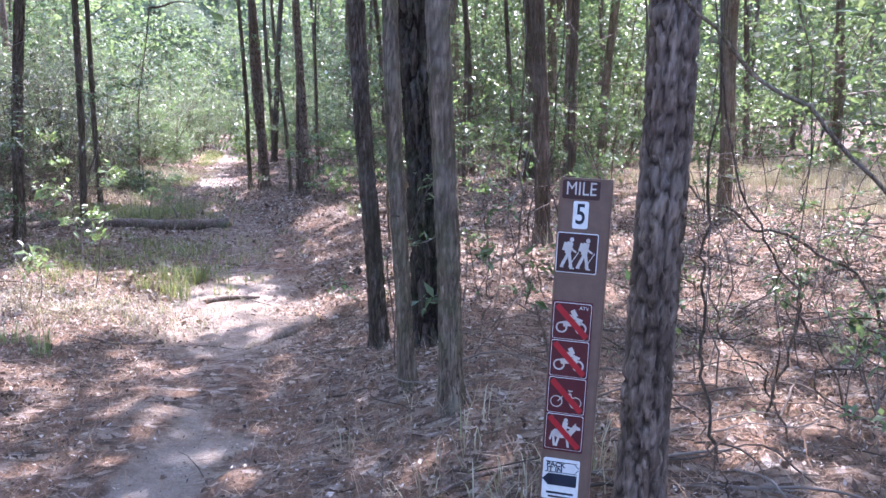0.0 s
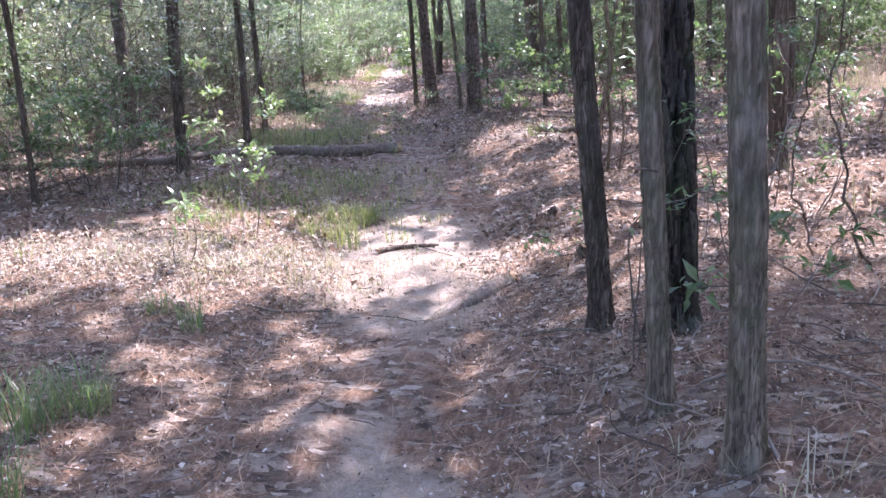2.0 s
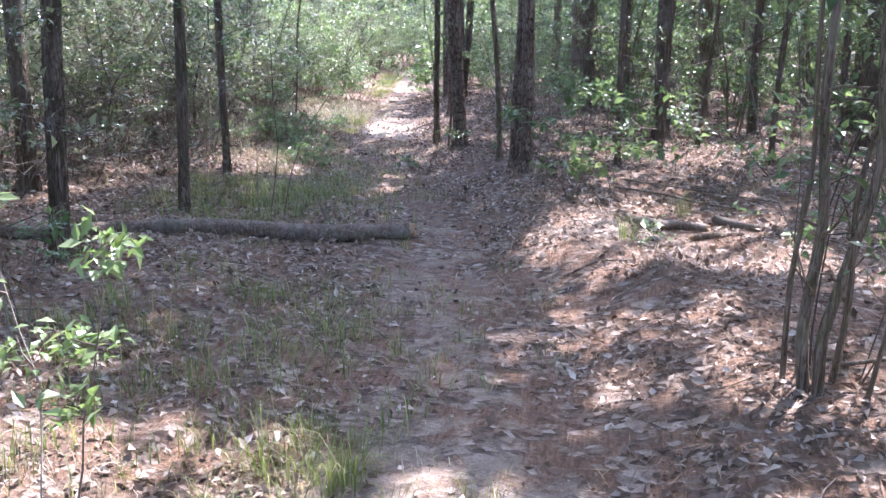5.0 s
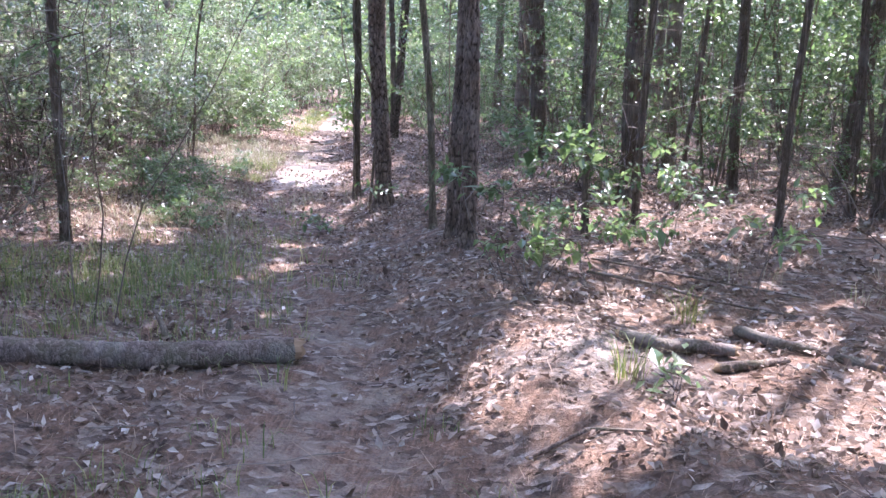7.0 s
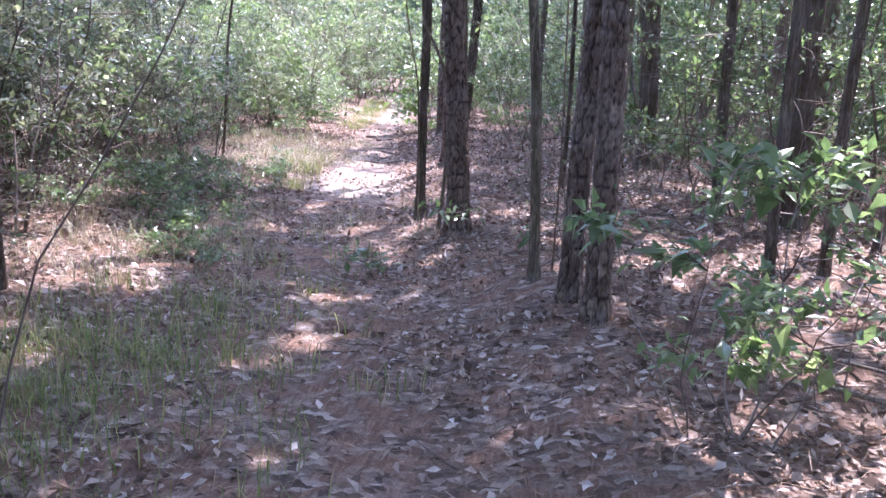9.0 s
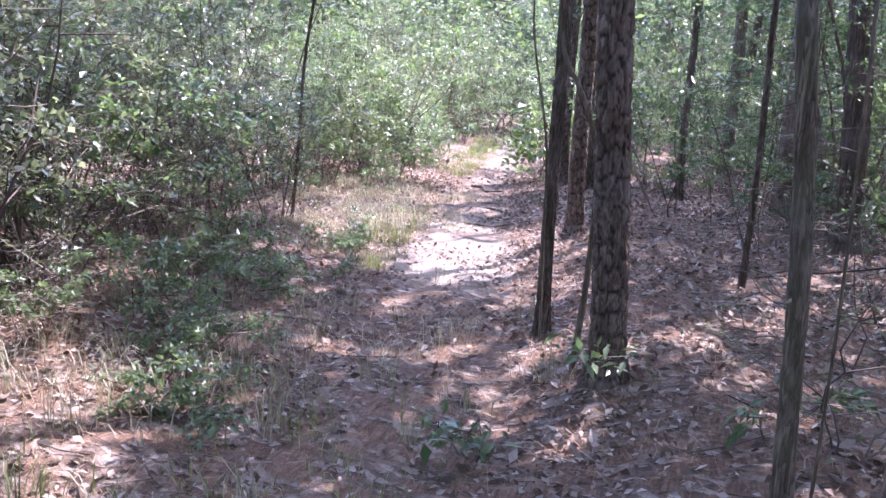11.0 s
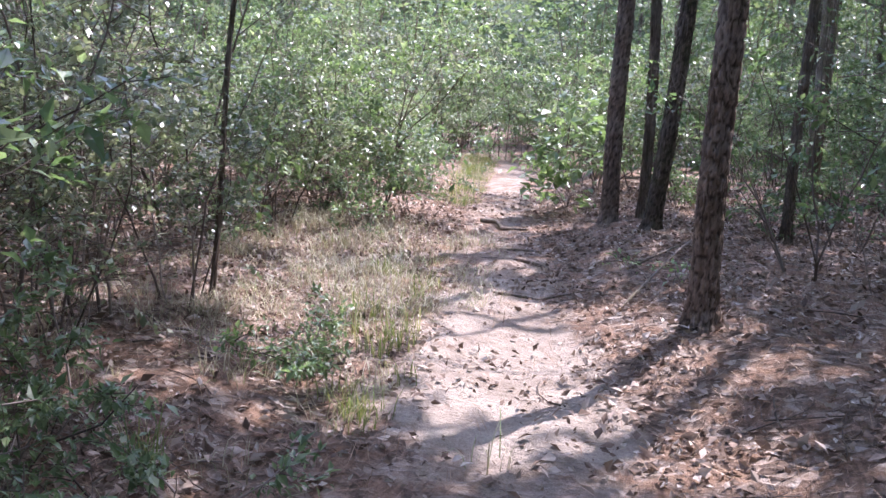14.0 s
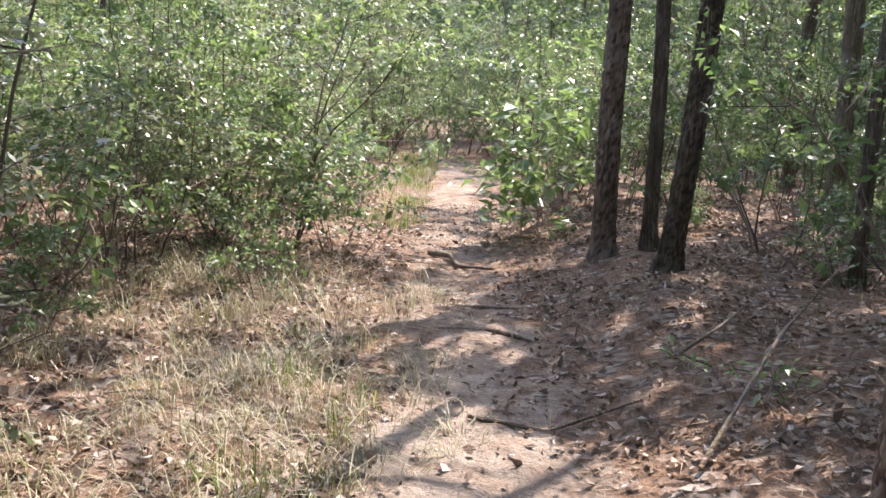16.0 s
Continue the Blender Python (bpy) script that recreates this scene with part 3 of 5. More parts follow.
# ---- trees ----
def plates(u, h, around, cw, ch, rng):
    """Cells of bark over a trunk: the distance from their edges and a height for each cell."""
    n = max(3, int(round(around / cw)))
    cu, cv = u / (2 * np.pi) * n, h / ch
    seeds = rng.uniform(0.1, 0.9, (n, 400, 3))
    iu, iv = np.floor(cu).astype(int), np.floor(cv).astype(int)
    d1, d2, val = np.full(u.shape, 9.0), np.full(u.shape, 9.0), np.zeros(u.shape)
    for a in (-1, 0, 1):
        for b in (-1, 0, 1):
            s = seeds[(iu + a) % n, (iv + b) % 400]
            d = np.hypot(iu + a + s[..., 0] - cu, iv + b + s[..., 1] - cv)
            near = d < d1
            d2 = np.where(near, d1, np.minimum(d2, d))
            val, d1 = np.where(near, s[..., 2], val), np.where(near, d, d1)
    return d2 - d1, val


def trunk_geometry(rng, lean, diam, height, sides=30, fine=3.4, cw=0.05, ch=0.11, relief=0.012, crook=0.03, flare=0.5):
    """A trunk from the origin, with a root flare and bark relief on its lower part."""
    r0 = diam * 0.46
    low = np.arange(-0.12, fine, (0.02 if sides >= 40 else 0.03) if relief else 0.16)
    z = np.concatenate([low, np.arange(fine, height, 0.5), [height]])
    ang = np.arange(sides) * 2 * np.pi / sides
    Z, A = np.meshgrid(z, ang, indexing="ij")
    ph = rng.uniform(0, 6.28, 4)
    cx = lean[0] * z + crook * (np.sin(z * 1.1 + ph[0]) - np.sin(ph[0])) * smooth(0, 2, z)
    cy = lean[1] * z + crook * (np.sin(z * 0.9 + ph[1]) - np.sin(ph[1])) * smooth(0, 2, z)
    taper = np.interp(z, [0, 3, height], [1.06, 0.96, 0.22])
    swell = 1 + flare * np.exp(-np.maximum(Z, 0) / 0.11) * (0.75 + 0.45 * np.sin(A * 4 + ph[2])) + 0.04 * np.sin(A * 2 + ph[3])
    R = r0 * taper[:, None] * swell
    furrow, tone = np.zeros(R.shape), np.zeros(R.shape)
    if relief:
        ragged = waves(A * r0 + 3.0, Z, 0.05, int(ph[0] * 1000)) * 0.10
        edge, val = plates(A + 0.25 * np.sin(Z * 2.1) + ragged * cw / r0, Z + 0.5 + 0.4 * ragged * ch, 2 * np.pi * r0, cw, ch, rng)
        edge2, val2 = plates(A + 0.4 * np.sin(Z * 3.7) + ragged * cw / r0, Z + 0.7, 2 * np.pi * r0, 0.5 * cw, 0.45 * ch, rng)
        zone = smooth(fine + 0.1, fine - 0.5, Z)
        R = R + relief * zone * (smooth(0.02, 0.26, edge) - 0.75 + 0.45 * (val - 0.5) + 0.4 * (smooth(0.0, 0.3, edge2) - 0.6) + 0.3 * (val2 - 0.5))
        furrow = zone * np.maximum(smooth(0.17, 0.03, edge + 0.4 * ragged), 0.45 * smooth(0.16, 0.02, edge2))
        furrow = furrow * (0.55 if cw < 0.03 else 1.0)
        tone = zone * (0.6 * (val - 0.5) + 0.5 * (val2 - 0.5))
    v = np.stack([cx[:, None] + R * np.cos(A), cy[:, None] + R * np.sin(A), Z], -1).reshape(-1, 3)
    i, j = np.meshgrid(np.arange(len(z) - 1), np.arange(sides), indexing="ij")
    k = (j + 1) % sides
    f = np.stack([i * sides + j, i * sides + k, (i + 1) * sides + k, (i + 1) * sides + j], -1).reshape(-1, 4)
    spine = np.stack([cx, cy, z], -1)
    return v, f, spine, furrow, tone


def crown_geometry(rng, place, spine, height, low, radius, count, limbs=7):
    """Limbs, and leaf sprays gathered on them, with gaps where the canopy is open. Local to place."""
    wood, spots = [], []
    for k in range(limbs):
        h = low + (height - low) * (k + rng.uniform(0, 0.8)) / limbs
        start = np.array([np.interp(h, spine[:, 2], spine[:, c]) for c in range(3)])
        a = k * 2.4 + rng.uniform(-0.5, 0.5)
        L = radius * rng.uniform(0.7, 1.15) * (1 - 0.45 * (h - low) / (height - low))
        line = wander(rng, start, (math.cos(a), math.sin(a), 0.35), L, 6, 0.18, 0.03)
        wood.append(tube(line, np.linspace(0.035, 0.008, 7), 5))
        for q in line[2:]:
            for _ in range(3):
                spots.append(q + rng.normal(0, 0.28 * radius, 3) * (1, 1, 0.6))
    spots = np.array(spots)
    pick = spots[rng.randint(0, len(spots), int(count * 0.72))] + rng.normal(0, 0.42, (int(count * 0.72), 3)) * (1, 1, 0.7)
    open_ = lit(pick[:, 0] + place[0], pick[:, 1] + place[1], pick[:, 2] + place[2])
    pick = pick[(rng.uniform(0, 1, len(pick)) >= open_) & (pick[:, 2] > low - 1.2)]
    return wood, leaves(rng, pick, 0.30, 0.62, 0.55, bent=False)


def tree(name, label, x, y, lean, diam, height, bark, seed, low=6.0, radius=2.6, count=2400, sides=24, relief=0.0, cw=0.05, ch=0.11, group="", crook=0.03, flare=0.5, fine=3.4):
    rng = np.random.RandomState(seed)
    place = (x, y, float(ground_z(x, y)))
    top = thing(name, place, label, "tree", group)
    v, f, spine, furrow, tone = trunk_geometry(rng, lean, diam, height, sides, fine, cw, ch, relief, crook, flare)
    wood, crown = crown_geometry(rng, place, spine, height, low, radius, count)
    me = mesh_data("trunk", v, f, bark, True)
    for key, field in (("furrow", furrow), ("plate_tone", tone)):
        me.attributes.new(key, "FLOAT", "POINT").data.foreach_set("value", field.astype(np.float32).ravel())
    mesh_part("trunk", me, top)
    for w in wood:
        mesh_part("limb", mesh_data("limb", *w, bark, True), top)
    if len(crown[0]):
        mesh_part("crown", mesh_data("crown", *crown, CANOPY), top)
    return top


GREY = "slender grey-brown hardwood trunk beside the path"
PINEL = "tall pine with plated reddish-brown bark"
# the group by the mile marker
tree("hardwood_tree", "slim brown trunk with fine ridged bark", -0.41, 5.36, (-0.035, 0.0), 0.108, 11, OAK, 101, relief=0.008, cw=0.022, ch=0.09)
tree("hardwood_tree", "thin grey trunk standing close to its neighbours", -0.19, 4.32, (-0.03, 0.0), 0.088, 10, SMOOTH, 102, relief=0.006, cw=0.02, ch=0.10)
tree("hardwood_tree", "grey trunk with shallow ridged bark and a white blaze", 0.03, 3.84, (0.0, 0.0), 0.115, 11, SMOOTH, 103, relief=0.008, cw=0.022, ch=0.10, flare=0.35)
tree("dark_tree", "dark trunk with deeply furrowed bark", -0.085, 5.15, (-0.022, 0.0), 0.2, 14, DARKBARK, 104, low=7, radius=3.4, count=3600, sides=56, relief=0.03, cw=0.055, ch=0.35)
tree("pine_tree", "young pine with scaly bark beside the mile marker", 0.62, 2.62, (0.036, 0.0), 0.15, 13, PINE, 105, low=7, radius=3, count=3000, sides=60, relief=0.013, cw=0.042, ch=0.08)
tree("sapling", "thin grey stem growing against the pine", 0.72, 2.78, (0.015, 0.0), 0.035, 6, SMOOTH, 106, low=4.5, radius=1, count=300, sides=10)
tree("hardwood_tree", "straight brown trunk rising from the lit litter", 1.06, 9.07, (-0.012, 0.0), 0.165, 13, OAK, 107, radius=3.2, count=3200)
tree("hardwood_tree", "grey trunk leaning at the edge of the clearing", 3.3, 10.13, (0.03, 0.0), 0.17, 13, SMOOTH, 108, radius=3.2, count=3000)
for k, (x, y, lx, d) in enumerate([(2.05, 13.7, 0.0, 0.13), (3.0, 16.6, 0.07, 0.17), (1.72, 17.0, -0.02, 0.2), (2.35, 19.0, 0.0, 0.22)]):
    tree("hardwood_tree", "tall trunk in the open wood behind the marker", x, y, (lx, 0.0), d, 14, SMOOTH if k % 2 else OAK, 180 + k, low=6.5, radius=4.0, count=5600, group="tall trunks behind the marker")
# Unseen trees, added so that their crowns shade the ground by the marker.
for k, (x, y) in enumerate([(4.6, 7.1), (4.4, 5.0), (5.6, 3.0)]):
    tree("hardwood_tree", "unseen broad-crowned hardwood added to shade the path", x, y, (0.0, 0.0), 0.24, 14, OAK, 190 + k, low=6.5, radius=3.8, count=3600, sides=16, group="trees shading the path")
# behind the log
tree("hardwood_tree", "dark slim trunk standing behind the log", -5.3, 10.75, (0.06, 0.03), 0.14, 11, OAK, 109, relief=0.005, cw=0.025, ch=0.1)
tree("sapling", "thin dark stem at the edge of the tangle", -5.85, 8.75, (0.03, 0.0), 0.06, 8, OAK, 126, low=5, radius=1.4, count=500, sides=14)
tree("hardwood_tree", "thin dark trunk behind the fallen log", -5.12, 12.3, (0.035, 0.015), 0.105, 10, OAK, 110)
tree("sapling", "thin dark stem among the leaf litter", -5.82, 14.7, (-0.005, 0.0), 0.095, 9, OAK, 111, radius=1.6, count=900)
tree("hardwood_tree", "dark trunk among the shrubs", -7.2, 13.0, (0.05, 0.0), 0.18, 12, OAK, 112, radius=3, count=2800)
# along the path
tree("pine_tree", PINEL, -2.475, 15.10, (0.0, 0.0), 0.126, 14, PINE, 113, low=7, radius=3.2, count=3400, sides=60, relief=0.013, cw=0.046, ch=0.10, group="pines along the path")
tree("pine_tree", "pine with plated bark growing beside its twin", -2.32, 14.80, (-0.008, 0.0), 0.135, 14, PINE, 114, low=7, radius=3.2, count=3400, sides=60, relief=0.013, cw=0.046, ch=0.10, group="pines along the path")
tree("sapling", "thin brown stem beside the path", -2.72, 15.58, (-0.04, 0.0), 0.068, 7.5, SMOOTH, 115, low=4.5, radius=1.3, count=600, sides=24, relief=0.004, cw=0.02, ch=0.08, crook=0.055)
tree("sapling", "very thin pale stem beside the pines", -2.62, 15.75, (0.02, 0.0), 0.012, 5, SMOOTH, 116, low=3.8, radius=0.9, count=250, sides=8)
tree("pine_tree", PINEL, -3.47, 17.08, (-0.035, 0.0), 0.18, 15, PINE, 117, low=7.5, radius=3.4, count=3800, sides=64, relief=0.016, cw=0.05, ch=0.11, group="pines along the path")
tree("hardwood_tree", "slim dark trunk beside the big pine", -4.02, 18.15, (-0.02, 0.0), 0.09, 11, OAK, 118, relief=0.005, cw=0.022, ch=0.1)
tree("pine_tree", "pine at the edge of the sunlit stretch", -4.39, 21.42, (-0.028, 0.0), 0.17, 15, PINE, 119, low=7.5, radius=3.4, count=3800, sides=56, relief=0.014, cw=0.046, ch=0.105, group="pines along the path")
tree("pine_tree", "dark-barked pine standing with two neighbours", -5.38, 25.95, (-0.016, 0.0), 0.195, 14, PINE, 120, radius=3.2, count=3200, sides=28, relief=0.012)
tree("hardwood_tree", "slim dark trunk between two larger ones", -5.02, 26.0, (-0.012, 0.0), 0.12, 12, OAK, 121)
tree("hardwood_tree", "dark trunk leaning away from the path", -4.89, 25.32, (0.09, 0.0), 0.175, 13, OAK, 122, radius=3, count=2800, sides=28, relief=0.008)
tree("hardwood_tree", "slim dark trunk in the shaded undergrowth", -3.6, 25.3, (-0.015, 0.0), 0.11, 11, OAK, 123)
tree("sapling", "thin dark leaning stem among shrubs", -7.35, 21.0, (0.10, 0.02), 0.036, 6, OAK, 125, low=4, radius=1.2, count=400, sides=10, crook=0.12)
# the shaded wood beyond the branches
for k, (x, y, lx, d) in enumerate([(-1.86, 21.6, -0.05, 0.25), (-0.72, 18.2, -0.04, 0.24), (0.68, 19.3, -0.05, 0.15), (2.26, 20.1, 0.11, 0.23), (-1.21, 19.4, -0.06, 0.12)]):
    tree("hardwood_tree", "dark trunk in the shaded wood", x, y, (lx, 0.0), d, 13, OAK, 130 + k, radius=3.2, count=3000, group="trunks in the shaded wood")
for k, (x, y, lx, d) in enumerate([(-0.8, 16.55, -0.01, 0.08), (-1.33, 15.6, -0.04, 0.07), (-0.3, 17.2, 0.05, 0.06), (0.4, 15.8, 0.0, 0.07), (1.4, 17.0, -0.03, 0.09), (-2.8, 19.6, 0.03, 0.05)]):
    tree("sapling", "thin dark stem in the shaded wood", x, y, (lx, 0.0), d, 8, OAK, 140 + k, low=4.5, radius=1.4, count=700, sides=12, group="thin stems in the shaded wood")


def curved_stem(label, points, radii, bark=SMOOTH, category="sapling"):
    """A bare crooked stem through a few places."""
    p = np.array(points, float)
    p[0, 2] = float(ground_z(p[0, 0], p[0, 1])) - 0.03
    t = np.linspace(0, len(p) - 1, 28)
    line = np.stack([np.interp(t, np.arange(len(p)), p[:, c]) for c in range(3)], -1)
    for _ in range(3):
        line[1:-1] = (line[:-2] + line[1:-1] * 2 + line[2:]) / 4
    if category == "vine":
        kink = np.random.RandomState(int(1000 * p[1, 0]) % 997).normal(0, 0.011, line.shape)
        line[2:-1] += kink[2:-1] + 0.6 * kink[1:-2]
    base = line[0].copy()
    stem = mesh_data("stem", *tube(line - base, np.linspace(radii[0], radii[1], 28), 8), bark, True)
    if category == "vine":
        ob = new("vine", stem)
        ob.location = base
        return tagged(ob, label, category)
    top = thing("crooked_sapling", base, label, category)
    mesh_part("stem", stem, top)
    rng = np.random.RandomState(int(abs(p[0, 0]) * 1000) % 991)
    for k in rng.choice(np.arange(9, 26), 4, replace=False):
        a, r = rng.uniform(0, 6.28), 0.3 * radii[0]
        twig = wander(rng, line[k] - base, (math.cos(a), math.sin(a), 0.5), rng.uniform(0.18, 0.42), 5, 0.3)
        mesh_part("twig", mesh_data("twig", *tube(twig, np.linspace(r, 0.3 * r, 6), 5), bark, True), top)
    return top


curved_stem("pale crooked sapling bending against a trunk", [(-3.69, 17.33, 0), (-3.645, 17.35, 0.5), (-3.63, 17.35, 1.1), (-3.69, 17.33, 1.4), (-3.785, 17.30, 1.6), (-3.88, 17.27, 1.75), (-3.87, 17.27, 3.0)], (0.018, 0.010))
curved_stem("thin dark stem close to the slim trunk", [(-4.0, 17.98, 0), (-4.04, 18.0, 1.2), (-4.2, 18.05, 1.9), (-4.2, 18.05, 3.4)], (0.009, 0.006))
# the clump of stems by the path
for pts, r in [([(-0.50, 9.10, 0), (-0.54, 9.1, 0.4), (-0.49, 9.12, 0.9), (-0.55, 9.13, 1.4), (-0.50, 9.15, 2.8)], 0.030), ([(-0.45, 9.06, 0), (-0.47, 9.05, 0.4), (-0.38, 9.05, 0.8), (-0.31, 9.05, 1.15), (-0.37, 9.05, 1.6), (-0.36, 9.1, 3.0)], 0.028), ([(-0.37, 9.2, 0), (-0.33, 9.2, 0.5), (-0.36, 9.2, 1.0), (-0.25, 9.2, 1.6), (-0.28, 9.2, 2.6)], 0.017), ([(-0.57, 9.22, 0), (-0.59, 9.2, 0.6), (-0.54, 9.2, 1.1), (-0.58, 9.2, 1.7), (-0.56, 9.2, 2.8)], 0.014), ([(-0.27, 9.0, 0), (-0.22, 9.0, 0.5), (-0.24, 9.0, 1.0), (-0.17, 9.0, 2.3)], 0.012)]:
    tagged(curved_stem("crooked grey-green stem in a clump", pts, (r, r * 0.55)), group="clump of stems by the path")
# vines and canes beside the marker
for pts, r in [([(1.3, 3.4, 0), (1.34, 3.4, 0.38), (1.4, 3.4, 0.52), (1.46, 3.4, 0.66), (1.4, 3.4, 0.79), (1.32, 3.4, 0.94), (1.21, 3.4, 1.13), (1.15, 3.4, 1.27), (1.05, 3.4, 1.8), (1.1, 3.4, 2.3)], 0.009),
               ([(2.3, 4.2, 0), (2.14, 4.2, 0.62), (1.94, 4.2, 0.76), (1.72, 4.2, 0.86), (1.54, 4.2, 0.93), (1.37, 4.2, 1.03), (1.2, 4.2, 1.11), (1.0, 4.2, 1.3), (0.95, 4.2, 2.2)], 0.011),
               ([(1.0, 3.0, 0), (0.96, 3.0, 0.36), (0.92, 3.0, 0.59), (0.91, 3.0, 0.75), (0.94, 3.0, 0.88), (0.92, 3.0, 1.07), (0.91, 3.0, 1.3), (0.95, 3.0, 2.1)], 0.01),
               ([(1.34, 3.2, 0), (1.27, 3.2, 0.41), (1.15, 3.2, 0.55), (1.06, 3.2, 0.69), (1.01, 3.2, 0.81), (0.97, 3.2, 1.1), (1.02, 3.2, 1.9)], 0.006),
               ([(1.75, 3.6, 0), (1.62, 3.6, 0.5), (1.49, 3.6, 0.7), (1.4, 3.6, 0.68), (1.23, 3.6, 0.63), (1.07, 3.6, 0.61), (0.95, 3.6, 0.7)], 0.006),
               ([(1.6, 3.5, 0), (1.58, 3.5, 0.3), (1.56, 3.5, 0.47), (1.5, 3.5, 0.64), (1.45, 3.5, 0.9), (1.5, 3.5, 1.5), (1.4, 3.5, 2.1)], 0.006),
               ([(0.92, 2.6, 0), (0.88, 2.6, 0.37), (0.82, 2.6, 0.51), (0.72, 2.6, 0.61), (0.66, 2.6, 0.8)], 0.005),
               ([(1.5, 3.8, 0), (1.54, 3.8, 0.92), (1.55, 3.8, 1.01), (1.61, 3.8, 1.22), (1.7, 3.8, 1.9)], 0.006),
               ([(0.42, 3.0, 0), (0.36, 3.0, 0.76), (0.29, 3.0, 0.9), (0.27, 3.0, 1.09), (0.28, 3.0, 1.31), (0.3, 3.0, 2.2)], 0.006),
               ([(1.0, 6.0, 0), (0.85, 6.0, 0.5), (0.75, 6.0, 1.1), (0.85, 6.0, 2.4)], 0.012),
               ([(0.75, 6.2, 0), (0.6, 6.2, 0.6), (0.72, 6.2, 1.3), (0.7, 6.2, 2.2)], 0.009),
               ([(0.22, 5.2, 0), (0.3, 5.2, 0.5), (0.24, 5.2, 1.0), (0.38, 5.2, 1.7)], 0.007)]:
    tagged(curved_stem("dark thin vine hanging among the trees", pts, (0.7 * r, r * 0.4), OAK, "vine"), group="vines beside the mile marker")
curved_stem("long green cane arching from above across the view", [(1.75, 2.6, 0), (1.62, 2.5, 0.6), (1.38, 2.4, 1.15), (1.05, 2.3, 1.42), (0.72, 2.2, 1.66), (0.5, 2.1, 1.85), (0.42, 2.1, 2.1)], (0.008, 0.004), SMOOTH, "vine")


# woods all round: trunks with crowns, kept off the path
def build_woods():
    rng = np.random.RandomState(77)
    made = []
    for gx in np.arange(-24, 27, 4.3):
        for gy in np.arange(-9, 60, 4.3):
            x, y = gx + rng.uniform(-1.7, 1.7), gy + rng.uniform(-1.7, 1.7)
            dx = x - float(trail_x(y))
            wide = 5.0 if dx < 0 else (4.6 if y < 24 else 4.0)
            if y < -1:
                wide = 3.0
            if abs(dx) < wide or ((x - 6.2) / 3.6) ** 2 + ((y - 14) / 4.0) ** 2 < 1 or (-1 < y < 13 and 0 < dx < 7.5):
                continue
            made.append((x, y))
    for k, (x, y) in enumerate(made):
        d = rng.uniform(0.12, 0.3)
        pine = rng.uniform() < 0.4
        tree("pine_tree" if pine else "hardwood_tree", "tall pine trunk deep in the woods" if pine else "grey-brown hardwood trunk deep in the woods", x, y,
             tuple(rng.normal(0, 0.03, 2)), d, rng.uniform(11, 15), PINE if pine else (OAK if k % 3 else SMOOTH), 300 + k, low=5.5, radius=3.3, count=2600, sides=12, group="trees of the surrounding woods")


build_woods()


# ---- undergrowth ----
def shrub_geometry(seed, height, spread, stems, twigs, per_twig, size, width, bent, up=0.4, low=0.25, thick=0.010, droop=0.0, wild=0.13):
    """Stems with side twigs, and leaves along the twigs."""
    rng = np.random.RandomState(seed)
    wood, spots, ways = [], [], []
    for _ in range(stems):
        a = rng.uniform(0, 6.28)
        h = height * rng.uniform(0.65, 1.05)
        line = wander(rng, (0.12 * spread * math.cos(a), 0.12 * spread * math.sin(a), -0.03), (spread * 0.5 * math.cos(a) / height, spread * 0.5 * math.sin(a) / height, 1), h, 8, wild, 0.05)
        wood.append(tube(line, np.linspace(thick, thick * 0.3, 9) * rng.uniform(0.7, 1.2), 5))
        # boughs, each a flat spray of twigs with leaves
        boughs = max(2, round(twigs / 3.5))
        for k in range(boughs):
            t = low + (1.0 - low) * (k + rng.uniform(0.1, 1.0)) / boughs
            at = np.array([np.interp(t * 8, np.arange(9), line[:, c]) for c in range(3)])
            b, reach = rng.uniform(0, 6.28), spread * rng.uniform(0.25, 0.62) * (1.15 - 0.5 * t)
            bough = wander(rng, at, (math.cos(b), math.sin(b), 0.4 - droop), reach, 4, 0.22, 0.02 - droop * 0.2)
            wood.append(tube(bough[[0, 2, 4]], np.linspace(0.005, 0.0018, 3), 3))
            bare = rng.uniform() < 0.12
            for _ in range(4):
                u = rng.uniform(0.8, 4.0)
                root = np.array([np.interp(u, np.arange(5), bough[:, c]) for c in range(3)])
                c = b + rng.choice([-1, 1]) * rng.uniform(0.4, 1.3)
                tw = wander(rng, root, (math.cos(c), math.sin(c), 0.12 - droop), reach * rng.uniform(0.3, 0.6), 3, 0.25, 0.0)
                wood.append(tube(tw[[0, 1, 3]], np.linspace(0.003, 0.001, 3), 3))
                if bare:
                    continue
                q = tw[0] + (tw[3] - tw[0]) * rng.uniform(0.1, 1.1, (per_twig, 1))
                spots.append(q + rng.normal(0, size * 0.6, q.shape) * (1, 1, 0.55))
                ways.append(np.tile(tw[3] - tw[0], (per_twig, 1)))
    spots, ways = np.concatenate(spots), unit(np.concatenate(ways))
    return joined(wood), leaves(rng, spots, size, width, up, bent, ways, 0.8)


def shrub(name, label, category, place, geometry, bark, leaf, group=""):
    wood, crown = geometry
    top = thing(name, place, label, category, group)
    tagged(mesh_part("branchwork", mesh_data("branchwork", *wood, bark, True), top), kind="stuff")
    tagged(mesh_part("foliage", mesh_data("foliage", *crown, leaf), top), kind="stuff")
    return top


